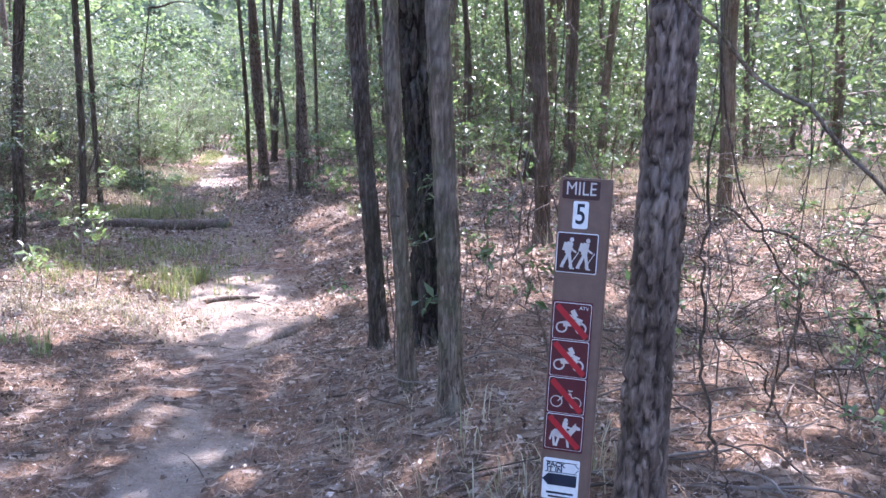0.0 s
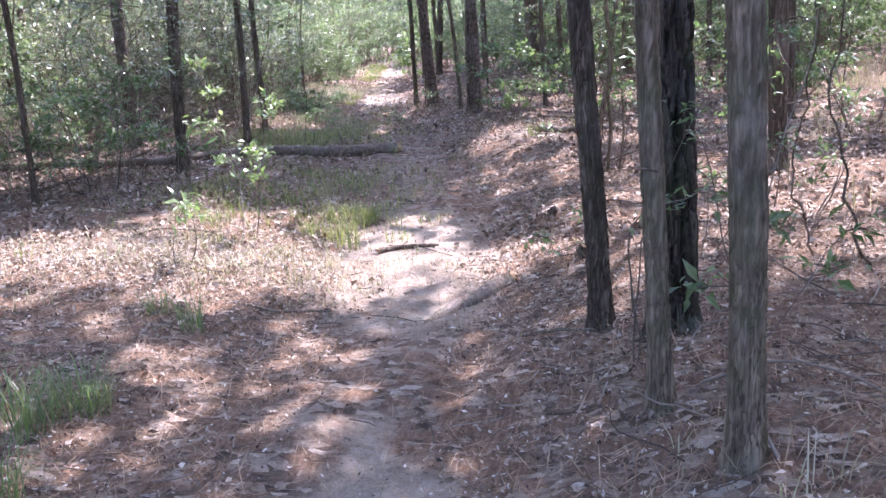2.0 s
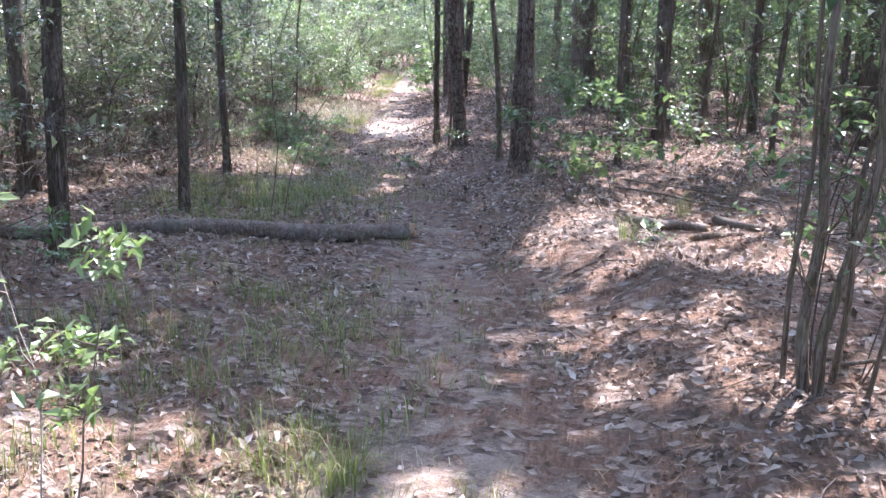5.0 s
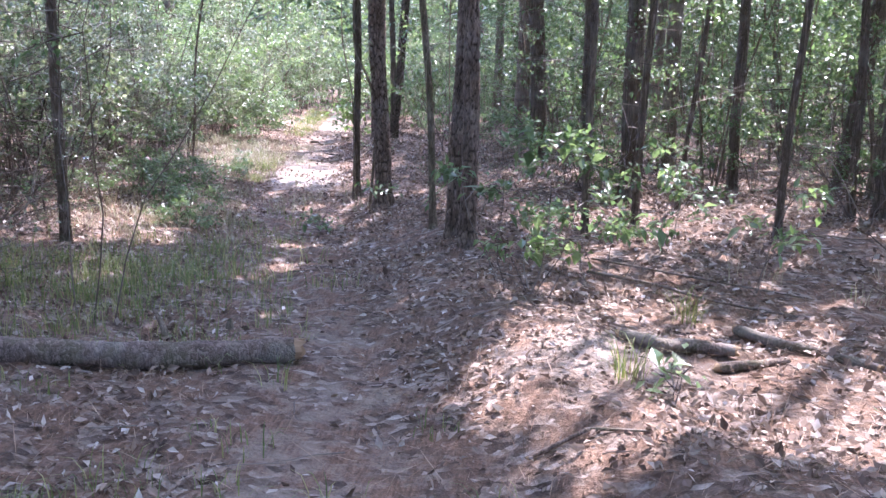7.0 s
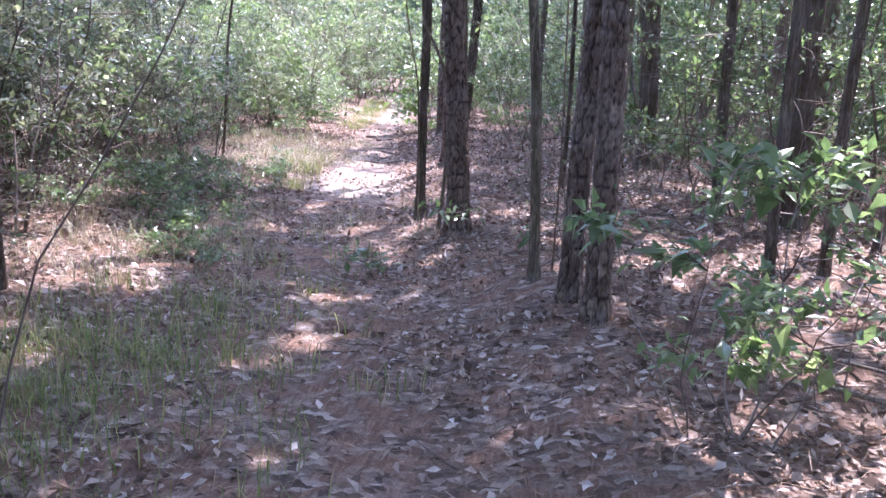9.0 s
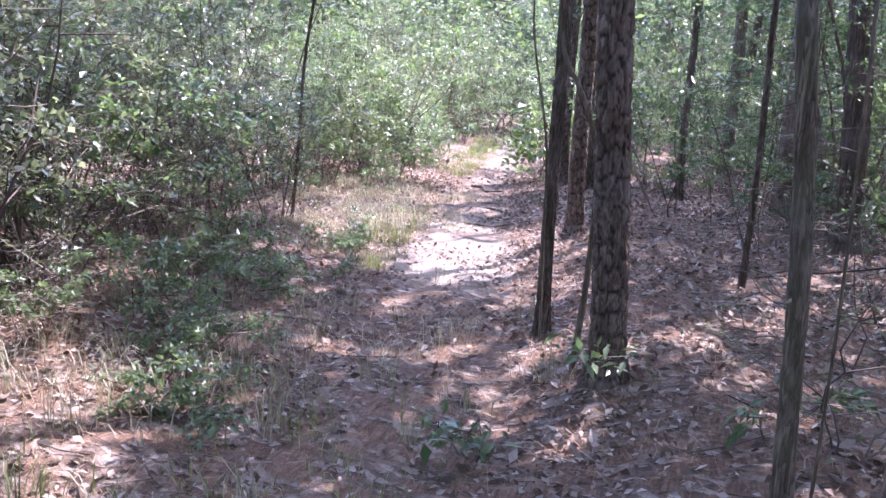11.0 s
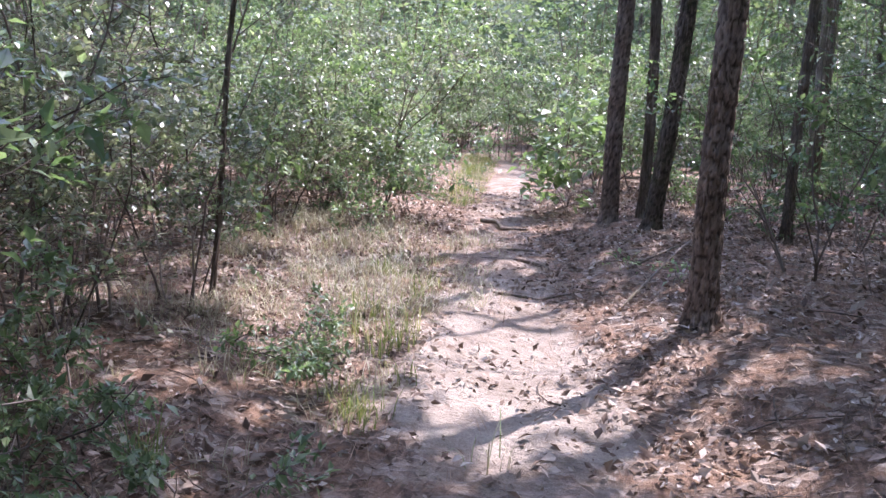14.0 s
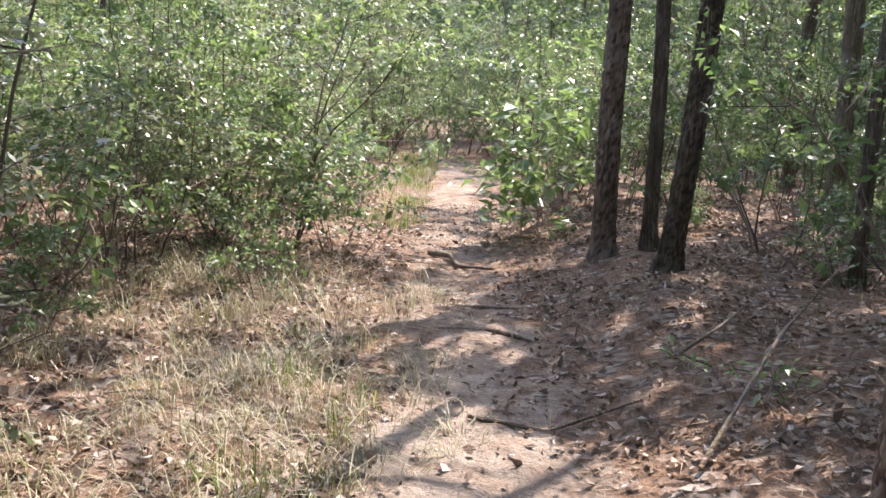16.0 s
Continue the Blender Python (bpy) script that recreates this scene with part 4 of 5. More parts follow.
def put(protos, rng, x, y, lo=0.8, hi=1.25):
    ob = protos[rng.randint(len(protos))]
    s = rng.uniform(lo, hi)
    m = Matrix.Translation((x, y, float(ground_z(x, y)) - 0.02)) @ Matrix.Rotation(rng.uniform(0, 6.28), 4, "Z")
    made = copy_thing(ob, m)
    made.scale = (s, s, s * rng.uniform(0.9, 1.15))
    return made


def off_path(x, y):
    return x - float(trail_x(y))


def in_clearing(x, y):
    return ((x - 7.0) / 4.0) ** 2 + ((y - 16.5) / 6.0) ** 2 < 1


YP = [shrub("yaupon_shrub", "dense twiggy evergreen shrub with tiny grey-green leaves", "shrub", (-16.0 - 2.5 * k, 17.0 + 6 * k, 0.6), shrub_geometry(500 + k, h, sp, 6, 22, 19, 0.055, 0.6, False, 0.75, 0.24), TWIG, YAUPON, "yaupon thicket")
      for k, (h, sp) in enumerate([(2.6, 1.5), (3.2, 1.6), (2.2, 1.4), (3.6, 1.7)])]
NP = [shrub("yaupon_shrub", "twiggy evergreen shrub with tiny glossy leaves beside the path", "shrub", (-18.0 - 2.5 * k, 19.0 + 6 * k, 0.6), shrub_geometry(505 + k, h, sp, 6, 24, 24, 0.045, 0.6, False, 0.75, 0.26), TWIG, YAUPON, "yaupon thicket")
      for k, (h, sp) in enumerate([(2.4, 1.4), (3.0, 1.5)])]
LP = [shrub("leafy_shrub", "open leafy shrub with light green oval leaves", "shrub", (-22.0 - 2.5 * k, 27.0 + 6 * k, 0.6), shrub_geometry(510 + k, h, sp, 6, 20, 20, 0.068, 0.5, True, 0.78, 0.3), TWIG, BROAD, "shrubs along the path")
      for k, (h, sp) in enumerate([(2.4, 1.7), (1.7, 1.5), (3.2, 1.9)])]
# Paler leaves than the other shrubs have, so that these look sunlit.
SP = [shrub("sunlit_shrub", "sunlit shrub with yellow-green leaves", "shrub", (-26.0 - 2.5 * k, 33.0 + 6 * k, 0.6), shrub_geometry(515 + k, h, sp, 6, 20, 20, 0.072, 0.52, True, 0.78, 0.28), TWIG, BRIGHT, "shrubs along the path")
      for k, (h, sp) in enumerate([(2.2, 1.6), (3.0, 1.9)])]
UP = [shrub("understory_tree", "slender understory tree with light green leaves", "tree", (14.0 + 2 * k, 24.0 + 7 * k, 0.6), shrub_geometry(520 + k, h, sp, 3, 30, 24, 0.08, 0.5, False, 0.8, 0.26, 0.022), SMOOTH, BROAD, "understory trees")
      for k, (h, sp) in enumerate([(5.2, 2.6), (6.0, 3.0), (4.4, 2.4)])]
BP = [shrub("broadleaf_shrub", "leafy green shrub in the shaded wood", "shrub", (12.0 + 2 * k, 31.0 + 5 * k, 0.6), shrub_geometry(540 + k, h, sp, 5, 12, 17, 0.07, 0.5, True, 0.65, 0.2), TWIG, BROAD, "green undergrowth")
      for k, (h, sp) in enumerate([(1.3, 1.3), (1.8, 1.5), (0.9, 1.1)])]
DP = [shrub("bare_twiggy_shrub", "tangle of bare grey twigs with few leaves", "shrub", (-20.0 - 2 * k, 8.0 + 3 * k, 0.6), shrub_geometry(560 + k, 1.5, 1.5, 5, 16, 4, 0.035, 0.5, False, 0.4, 0.1, 0.006, 0.15, 0.34), TWIG, YAUPON, "bare twigs")
      for k in range(2)]


def build_undergrowth():
    rng = np.random.RandomState(900)

    def fill(protos, n, x0, x1, y0, y1, ok, gap, lo=0.8, hi=1.25):
        done = []
        for _ in range(n * 12):
            if len(done) >= n:
                break
            x, y = rng.uniform(x0, x1), rng.uniform(y0, y1)
            if ok(x, y, off_path(x, y)) and all((x - a) ** 2 + (y - b) ** 2 > gap * gap for a, b in done):
                done.append((x, y))
                put(protos, rng, x, y, lo, hi)

    # the thicket along the path's side
    fill(NP, 26, -10.5, -5.5, 14.8, 24.6, lambda x, y, d: d < -2.3 and not (y > 20.2 and x > -8.3) and not (y < 17.5 and x > -6.8), 0.85)
    fill(YP, 15, -15, -6.8, 8.0, 15, lambda x, y, d: d < -3.8, 1.5)
    fill(NP, 10, -9.6, -6.7, 17.2, 21.3, lambda x, y, d: d < -1.75, 0.6, 0.6, 1.0)
    fill(YP, 10, -14, -9.5, 14.8, 25, lambda x, y, d: True, 1.2)
    fill(LP, 26, -14, -7.0, 24.5, 40, lambda x, y, d: d < -1.25, 1.0, 0.6, 1.0)
    fill(SP, 18, -14, -7.4, 25.5, 41, lambda x, y, d: d < -1.3, 1.3, 0.6, 1.1)
    fill(SP, 14, -8, 1, 28.5, 42, lambda x, y, d: d > 1.2, 1.4, 0.6, 1.1)
    fill(SP, 6, 2.5, 9, 17.5, 25, lambda x, y, d: not in_clearing(x, y), 1.4, 0.6, 1.1)
    fill(LP, 12, -7, 0, 27.5, 42, lambda x, y, d: d > 1.1, 1.2, 0.6, 1.1)
    fill(YP + LP, 46, -19, 2, 37.5, 45, lambda x, y, d: True, 0.9, 0.9, 1.3)
    fill(LP, 16, -12, -5.5, 9, 20, lambda x, y, d: d < -2.6, 1.2, 0.6, 1.1)
    fill(YP, 18, -15, -7.2, 24.8, 42, lambda x, y, d: d < -1.35 and (d < -2.2 or y > 28), 1.05, 0.7, 1.15)
    fill(YP, 16, -8, 2, 29, 44, lambda x, y, d: d > 1.5, 1.5, 0.7, 1.2)
    fill(YP, 14, -20, 2, 42, 52, lambda x, y, d: abs(d) > 0.4, 1.8, 1.1, 1.5)
    # the greener wood
    fill(BP, 30, -3.2, 9, 16.5, 30, lambda x, y, d: d > 2.6 and not in_clearing(x, y) and not ((x + 0.9) ** 2 / 3 + (y - 16.3) ** 2 < 1.2), 1.0)
    fill(BP, 30, -6.8, -1, 22.5, 36, lambda x, y, d: d > 1.15 and not (y < 27 and d < 2.2), 0.8, 0.6, 1.1)
    fill(BP, 16, 2.2, 9, 10.5, 22, lambda x, y, d: not in_clearing(x, y), 1.2)
    fill(BP, 14, -11, -6.6, 23.5, 34, lambda x, y, d: d < -1.2, 0.9, 0.5, 1.0)
    fill(UP, 36, -2, 13, 16.5, 36, lambda x, y, d: d > 4.0 and not in_clearing(x, y), 1.7)
    fill(UP, 12, -4, 4, 23, 44, lambda x, y, d: d > 3.9, 2.0, 0.7, 1.1)
    fill(UP, 24, -18, -6.5, 12, 44, lambda x, y, d: d < -3.8, 1.6, 0.7, 1.1)
    fill(UP, 46, -22, 6, 36, 52, lambda x, y, d: abs(d) > 1.3 or y > 38, 2.0, 0.8, 1.2)
    # bare tangles
    fill(DP, 14, 0.7, 4.2, 3.2, 8.5, lambda x, y, d: x > 0.28 * y, 0.7, 0.6, 1.0)
    fill(DP, 16, -8.5, -5.2, 12.6, 20, lambda x, y, d: d < -2.0, 0.7, 0.5, 0.9)
    fill(DP, 22, -2.6, 5, 16.5, 27, lambda x, y, d: d > 2.0, 0.9, 0.7, 1.3)
    fill(DP, 14, -10, -6, 12.5, 17, lambda x, y, d: d < -2.2, 0.8, 0.7, 1.3)
    fill(DP, 10, -8.6, -5.8, 8.5, 11.2, lambda x, y, d: True, 0.7, 0.6, 1.0)


build_undergrowth()


def plant(name, label, x, y, height, spread, stems, twigs, per_twig, size, leaf, seed, width=0.5, low=0.45, droop=0.1):
    return shrub(name, label, "plant", (x, y, float(ground_z(x, y))), shrub_geometry(seed, height, spread, stems, twigs, per_twig, size, width, True, 0.75, low, 0.005, droop), TWIG, leaf)


SEED = "seedling with pale sunlit leaves in the litter"
plant("seedling", SEED, -3.24, 6.58, 0.66, 0.45, 2, 8, 7, 0.075, BRIGHT, 701, 0.42, 0.5)
plant("seedling", "leafy seedling with bright pale green leaves by the log", -3.15, 7.55, 1.6, 0.46, 2, 16, 9, 0.07, BRIGHT, 702, 0.45, 0.3)
plant("seedling", "leafy top of the clump of stems", -0.38, 9.25, 2.2, 1.1, 4, 14, 9, 0.06, BROAD, 703, 0.5, 0.28)
for k, (x, y, h, sp) in enumerate([(-0.25, 9.5, 2.4, 1.2), (0.15, 9.9, 2.0, 1.2)]):
    plant("leafy_sapling", "leafy sapling with flat sprays of green leaves", x, y, h, sp, 3, 16, 8, 0.06, BROAD, 790 + k, 0.5, 0.25)
plant("seedling", "small leafy seedling among the twigs", -4.6, 9.3, 0.9, 0.6, 3, 8, 8, 0.055, BROAD, 704)
plant("seedling", "leafy green sapling leaning by the twin pines", -1.85, 13.6, 1.15, 0.95, 4, 10, 13, 0.085, BROAD, 705)
plant("seedling", "low seedling with broad bright green leaves", -1.7, 13.45, 0.5, 0.5, 3, 8, 10, 0.085, BRIGHT, 706)
plant("seedling", "leafy sapling among fallen branches", -1.25, 14.1, 1.2, 1.0, 4, 10, 12, 0.08, BROAD, 707)
plant("seedling", "sapling with pale drooping leaves", -0.3, 13.9, 0.95, 0.7, 2, 8, 8, 0.10, BRIGHT, 708, 0.38)
plant("seedling", "leafy green sapling in the shaded wood", -0.7, 15.2, 1.0, 0.8, 3, 8, 8, 0.075, BROAD, 709)
plant("seedling", "low green seedling at the foot of the pine", -3.95, 16.35, 0.3, 0.34, 2, 6, 6, 0.075, BROAD, 710, 0.5, 0.3)
plant("seedling", "pale leafed seedling growing against the pine", -3.36, 16.82, 0.42, 0.4, 2, 5, 5, 0.08, BROAD, 711, 0.4, 0.6)
plant("seedling", "low green seedling in the leaf litter", -2.7, 16.5, 0.35, 0.4, 2, 6, 7, 0.07, BROAD, 712, 0.5, 0.3)
plant("seedling", "green sprig growing between the trunks", 0.08, 4.62, 0.72, 0.45, 2, 6, 6, 0.07, BROAD, 713, 0.4)
for k, (x, y, h) in enumerate([(1.9, 4.4, 0.7), (2.4, 5.6, 0.9), (1.25, 4.2, 0.6), (1.62, 3.3, 0.55), (2.0, 3.9, 0.9), (1.75, 2.75, 0.5), (2.9, 6.4, 1.0), (0.15, 6.3, 0.9), (0.9, 7.2, 0.7)]):
    plant("seedling", "thin leafy seedling near the mile marker", x, y, h, 0.6, 2, 7, 7, 0.05, BROAD, 720 + k)
for k, (x, y, h) in enumerate([(-8.2, 22.6, 0.7), (-8.7, 22.2, 0.8), (-6.65, 18.4, 0.5), (-6.3, 20.1, 0.35), (-6.1, 17.15, 0.55), (-5.75, 16.75, 0.45), (-6.45, 17.7, 0.6), (-5.95, 18.25, 0.5), (-6.6, 16.6, 0.6), (-6.75, 19.0, 0.8), (-5.35, 16.1, 0.25)]):
    plant("low_shrub", "low dark green shrub beside the shaded path", x, y, h, 0.8, 4, 11, 24, 0.045, BROAD, 740 + k, 0.45, 0.25)
plant("broadleaf_plant", "bright sunlit plant with large green leaves", -6.25, 27.8, 2.2, 1.3, 5, 12, 5, 0.16, BRIGHT, 760, 0.6, 0.3, 0.3)
for k, (x, y, h, sp) in enumerate([(-9.2, 27.0, 1.7, 2.1), (-8.5, 28.3, 2.1, 2.0), (-10.4, 27.8, 2.0, 2.2), (-9.3, 25.4, 1.5, 1.8), (-10.2, 24.6, 1.9, 2.0)]):
    plant("arching_shrub", "arching shrub with sunlit leaves above bare brown stems", x, y, h, sp, 7, 17, 9, 0.068, YAUPON if k % 2 else BROAD, 780 + k, 0.5, 0.45, 0.12)
for k, (x, y, h) in enumerate([(-9.0, 24.0, 1.5), (-8.7, 23.2, 1.1)]):
    plant("leafy_sapling", "sapling with large yellow-green sunlit leaves", x, y, h, 1.3, 4, 12, 6, 0.10, BRIGHT, 786 + k, 0.6, 0.35)
plant("broadleaf_plant", "low sunlit plant with large leaves at the path's edge", -5.9, 27.2, 1.2, 1.0, 4, 10, 6, 0.14, BRIGHT, 761, 0.6, 0.25, 0.25)
plant("broadleaf_plant", "dark green leafy shrub at the path's edge", -7.55, 25.8, 1.3, 1.3, 7, 16, 9, 0.07, BROAD, 762, 0.5, 0.25)
plant("broadleaf_plant", "leafy shrub beside the dry grass", -7.9, 25.0, 0.8, 0.9, 5, 9, 14, 0.055, BROAD, 763)
plant("seedling", "thin seedling lit by the sun on the shaded side", -4.65, 22.6, 0.3, 0.5, 3, 5, 4, 0.05, BRIGHT, 764)


plant("leafy_sapling", "leafy sapling with yellow-green leaves near the mile marker", 1.95, 2.95, 2.3, 1.0, 3, 9, 9, 0.06, BRIGHT, 770, 0.5, 0.6)
plant("leafy_sapling", "leafy sapling at the edge of the clearing", 2.9, 4.6, 2.6, 1.2, 3, 10, 10, 0.055, BRIGHT, 771, 0.5, 0.5)
plant("seedling", "tiny seedling with one or two bright leaves", -1.05, 11.6, 0.22, 0.25, 2, 3, 3, 0.09, BRIGHT, 772)
plant("seedling", "thin bent seedling with few leaves beside the path", -0.62, 6.55, 0.5, 0.4, 2, 4, 5, 0.06, BROAD, 773)
plant("seedling", "leafy sprig against the dark trunk", -0.32, 4.75, 1.25, 0.5, 2, 7, 7, 0.055, BROAD, 774, 0.45, 0.6)
plant("leafy_sapling", "thin leafy sapling between the trunks", 0.35, 5.9, 2.0, 0.9, 3, 8, 9, 0.055, BROAD, 775, 0.5, 0.45)
plant("leafy_sapling", "leafy sapling behind the marker", 0.75, 7.6, 1.7, 1.0, 3, 9, 10, 0.06, BROAD, 776, 0.5, 0.45)


# young trees whose flat leaf sprays hang over the litter
for k, (x, y, h, sp, lo) in enumerate([(-4.7, 8.5, 3.3, 2.0, 0.5), (-5.9, 10.4, 3.4, 2.2, 0.45), (-4.6, 12.9, 3.4, 1.8, 0.6), (3.1, 7.6, 3.2, 2.2, 0.45), (2.3, 10.9, 3.4, 2.2, 0.5), (1.3, 14.4, 3.2, 2.0, 0.5), (-1.0, 17.6, 3.3, 2.2, 0.45),
                                       (-1.8, 19.0, 3.6, 2.4, 0.4), (-2.5, 21.0, 3.4, 2.2, 0.35), (-3.0, 23.0, 3.2, 2.2, 0.35), (-2.0, 24.6, 3.6, 2.4, 0.3), (-3.4, 27.2, 3.2, 2.0, 0.3)]):
    plant("young_tree", "young tree with flat sprays of small green leaves", x, y, h, sp, 3, 26, 11, 0.062, YAUPON if k < 2 else BROAD, 830 + k, 0.48, lo, 0.2)


def forest_wall():
    """The closed mass of forest far off, a bumpy ring beyond all the trees."""
    n, rows = 260, 14
    a, t = np.meshgrid(np.arange(n) * 2 * np.pi / n, np.linspace(0, 1, rows), indexing="ij")
    bump = waves(a * 55, t * 9, 6.0, 61) + 0.6 * waves(a * 55, t * 9, 2.4, 62)
    r = 56 + 2.2 * bump + 7 * t ** 2
    z = -0.5 + (13 + 2.5 * waves(a * 55, 0 * t, 9.0, 63)) * t + 0.5 * bump * t
    v = np.stack([-4 + r * np.cos(a), 16 + r * np.sin(a), z], -1).reshape(-1, 3)
    i, j = np.meshgrid(np.arange(n), np.arange(rows - 1), indexing="ij")
    k = (i + 1) % n
    f = np.stack([i * rows + j, i * rows + j + 1, k * rows + j + 1, k * rows + j], -1).reshape(-1, 4)
    tagged(new("backdrop", mesh_data("backdrop", v, f, foliage_mass_material(), True)), "distant wall of green forest", "woods", kind="structure")


forest_wall()


def far_woods():
    """Leaf masses of the distant forest, closing the view all round."""
    rng = np.random.RandomState(31)
    n = 3200000
    x, y = rng.uniform(-48, 44, n), rng.uniform(-34, 78, n)
    d = x - trail_x(y)
    deep = np.maximum.reduce([-11.5 - d, d - np.where(y > 22, 10.0, 13.5), y - 43, -9 - y])
    far = (deep > 0) & (rng.uniform(0, 1, n) < np.exp(-deep / 6) * np.where(y < 2, 0.12, 1.0))
    x, y = x[far], y[far]
    top = 7.5 + 2.5 * waves(x, y, 9.0, 51)
    z = ground_z(x, y) + top * rng.uniform(0, 1, len(x)) ** 1.1
    keep = waves(x + 2 * z, y - z, 3.2, 52) > -0.15
    p = np.stack([x, y, z], -1)[keep]
    me = mesh_data("far_woods", *leaves(rng, p, 0.22, 0.55, 0.5, bent=False), CANOPY)
    tagged(new("far_woods", me), "dense green foliage of the distant woods", "woods", kind="stuff")


far_woods()


# ---- logs and sticks ----
def log_geometry(points, radii, seed, sides=16, rough=0.11):
    rng = np.random.RandomState(seed)
    p = np.array(points, float)
    t = np.linspace(0, len(p) - 1, 40)
    line = np.stack([np.interp(t, np.arange(len(p)), p[:, c]) for c in range(3)], -1)
    for _ in range(3):
        line[1:-1] = (line[:-2] + 2 * line[1:-1] + line[2:]) / 4
    r = np.interp(t, np.linspace(0, len(p) - 1, len(radii)), radii) * (1 + 0.5 * rough * np.sin(t * 5 + seed) + 0.4 * rough * np.sin(t * 11.3 + 2 * seed))
    v, f = tube(line, r, sides)
    v = v + rng.normal(0, radii[0] * rough * 0.35, v.shape)
    return v, f, line


def log(name, label, points, radii, seed, ragged=True, sides=16):
    pts = np.array(points, float)
    pts[:, 2] += ground_z(pts[:, 0], pts[:, 1]) + np.interp(np.linspace(0, 1, len(pts)), np.linspace(0, 1, len(radii)), radii) * 0.8
    top = thing(name, pts[0], label, "log" if radii[0] > 0.03 else "stick")
    v, f, line = log_geometry(pts, radii, seed, sides)
    mesh_part("bark", mesh_data("bark", v - pts[0], f, LOGBARK, True), top)
    rng = np.random.RandomState(seed)
    for end, way in ((0, line[0] - line[2]), (-1, line[-1] - line[-3])):
        way = unit(way)
        r = radii[end]
        ring, k = [], 12
        a = unit(np.cross(way, (0, 0, 1)))
        b = np.cross(way, a)
        for i in range(k):
            w = i * 2 * math.pi / k
            out = rng.uniform(0.2, 1.1) * r if ragged else 0.1 * r
            ring.append([line[end] - way * r * 0.3 + 0.93 * r * (math.cos(w) * a + math.sin(w) * b), line[end] + way * out + r * 0.8 * (math.cos(w) * a + math.sin(w) * b)])
        vv = np.array([q[0] for q in ring] + [q[1] for q in ring] + [line[end] + way * r * 0.15]) - pts[0]
        ff = [[i, (i + 1) % k, k + (i + 1) % k, k + i] for i in range(k)] + [[k + i, k + (i + 1) % k, 2 * k, 2 * k] for i in range(k)]
        bm = bmesh.new()
        vs = [bm.verts.new(q) for q in vv]
        for q in ff:
            bm.faces.new([vs[i] for i in dict.fromkeys(q)])
        part("broken_end", bm, ROT, top, "splintered orange-brown rotten wood")
    return top, line


fallen, spine = log("fallen_log", "weathered grey fallen trunk lying beside the path", [(-3.08, 12.38, 0.01), (-3.73, 12.1, 0.0), (-4.4, 11.83, -0.01), (-4.97, 11.6, -0.02), (-5.88, 11.34, -0.02), (-7.2, 11.08, 0.0), (-8.4, 10.9, 0.0)], [0.072, 0.076, 0.072, 0.066, 0.06, 0.052], 801)
base = np.array(fallen.location)
stub = wander(np.random.RandomState(3), (-3.73, 12.12, 0.10), (-0.45, 0.0, 1), 0.17, 4, 0.12)
mesh_part("branch_stub", mesh_data("branch_stub", *[(a - base, b) for a, b in [tube(stub, [0.022, 0.019, 0.015, 0.012, 0.008], 8)]][0], LOGBARK, True), fallen)
knob = wander(np.random.RandomState(4), (-3.42, 12.28, 0.12), (0.1, -0.2, 1), 0.06, 3, 0.1)
mesh_part("branch_stub", mesh_data("branch_stub", *[(a - base, b) for a, b in [tube(knob, [0.026, 0.022, 0.018, 0.005], 8)]][0], LOGBARK, True), fallen)

log("fallen_branch", "crooked grey broken branch on the lit litter", [(-1.21, 12.66, 0), (-1.0, 12.45, 0.02), (-0.85, 12.57, 0.01), (-0.6, 12.55, 0.02)], [0.036, 0.042, 0.034], 802, sides=10)
log("fallen_branch", "grey broken branch lying in the litter", [(-0.72, 12.34, 0), (-0.55, 12.36, 0.01), (-0.32, 12.52, 0)], [0.03, 0.026, 0.02], 803, sides=10)
log("fallen_branch", "brown rotten branch among the leaves", [(-0.48, 13.08, 0.02), (-0.3, 12.8, 0.02), (0.15, 12.5, 0)], [0.034, 0.032, 0.026], 804, sides=10)
log("fallen_branch", "long thin dead branch in the shade", [(-1.35, 14.25, 0.02), (-0.9, 13.95, 0.05), (-0.5, 13.7, 0.02), (0.2, 13.3, 0)], [0.013, 0.011, 0.008], 805, sides=8)
log("fallen_branch", "thin dead branch across the litter", [(-1.3, 14.6, 0.02), (-0.6, 14.2, 0.05), (0.2, 13.9, 0.02)], [0.010, 0.008, 0.006], 806, sides=8)
log("buried_log", "pale half-buried piece of log beside the path", [(-0.98, 6.4, -0.03), (-1.25, 6.03, -0.05), (-1.5, 5.65, -0.09)], [0.055, 0.05, 0.03], 807, sides=12)
log("stick", "short dark stick lying on the sandy path", [(-2.02, 7.26, 0), (-1.85, 7.33, 0.0), (-1.62, 7.46, 0)], [0.026, 0.018, 0.01], 808, sides=8)
log("fallen_branch", "crooked dark branch lying across the path", [(-6.95, 26.5, 0.0), (-6.72, 26.3, 0.03), (-6.6, 26.05, 0.01), (-6.25, 25.75, 0.01)], [0.028, 0.022, 0.012], 809, sides=8)
for k, pts in enumerate([[(-6.6, 24.7, -0.02), (-6.2, 24.62, 0.0), (-5.75, 24.75, -0.02)], [(-6.35, 23.9, -0.02), (-5.95, 23.95, 0.0), (-5.6, 23.85, -0.02)]]):
    log("exposed_root", "dark worn root crossing the path", pts, [0.012, 0.016, 0.01], 811 + k, sides=8)
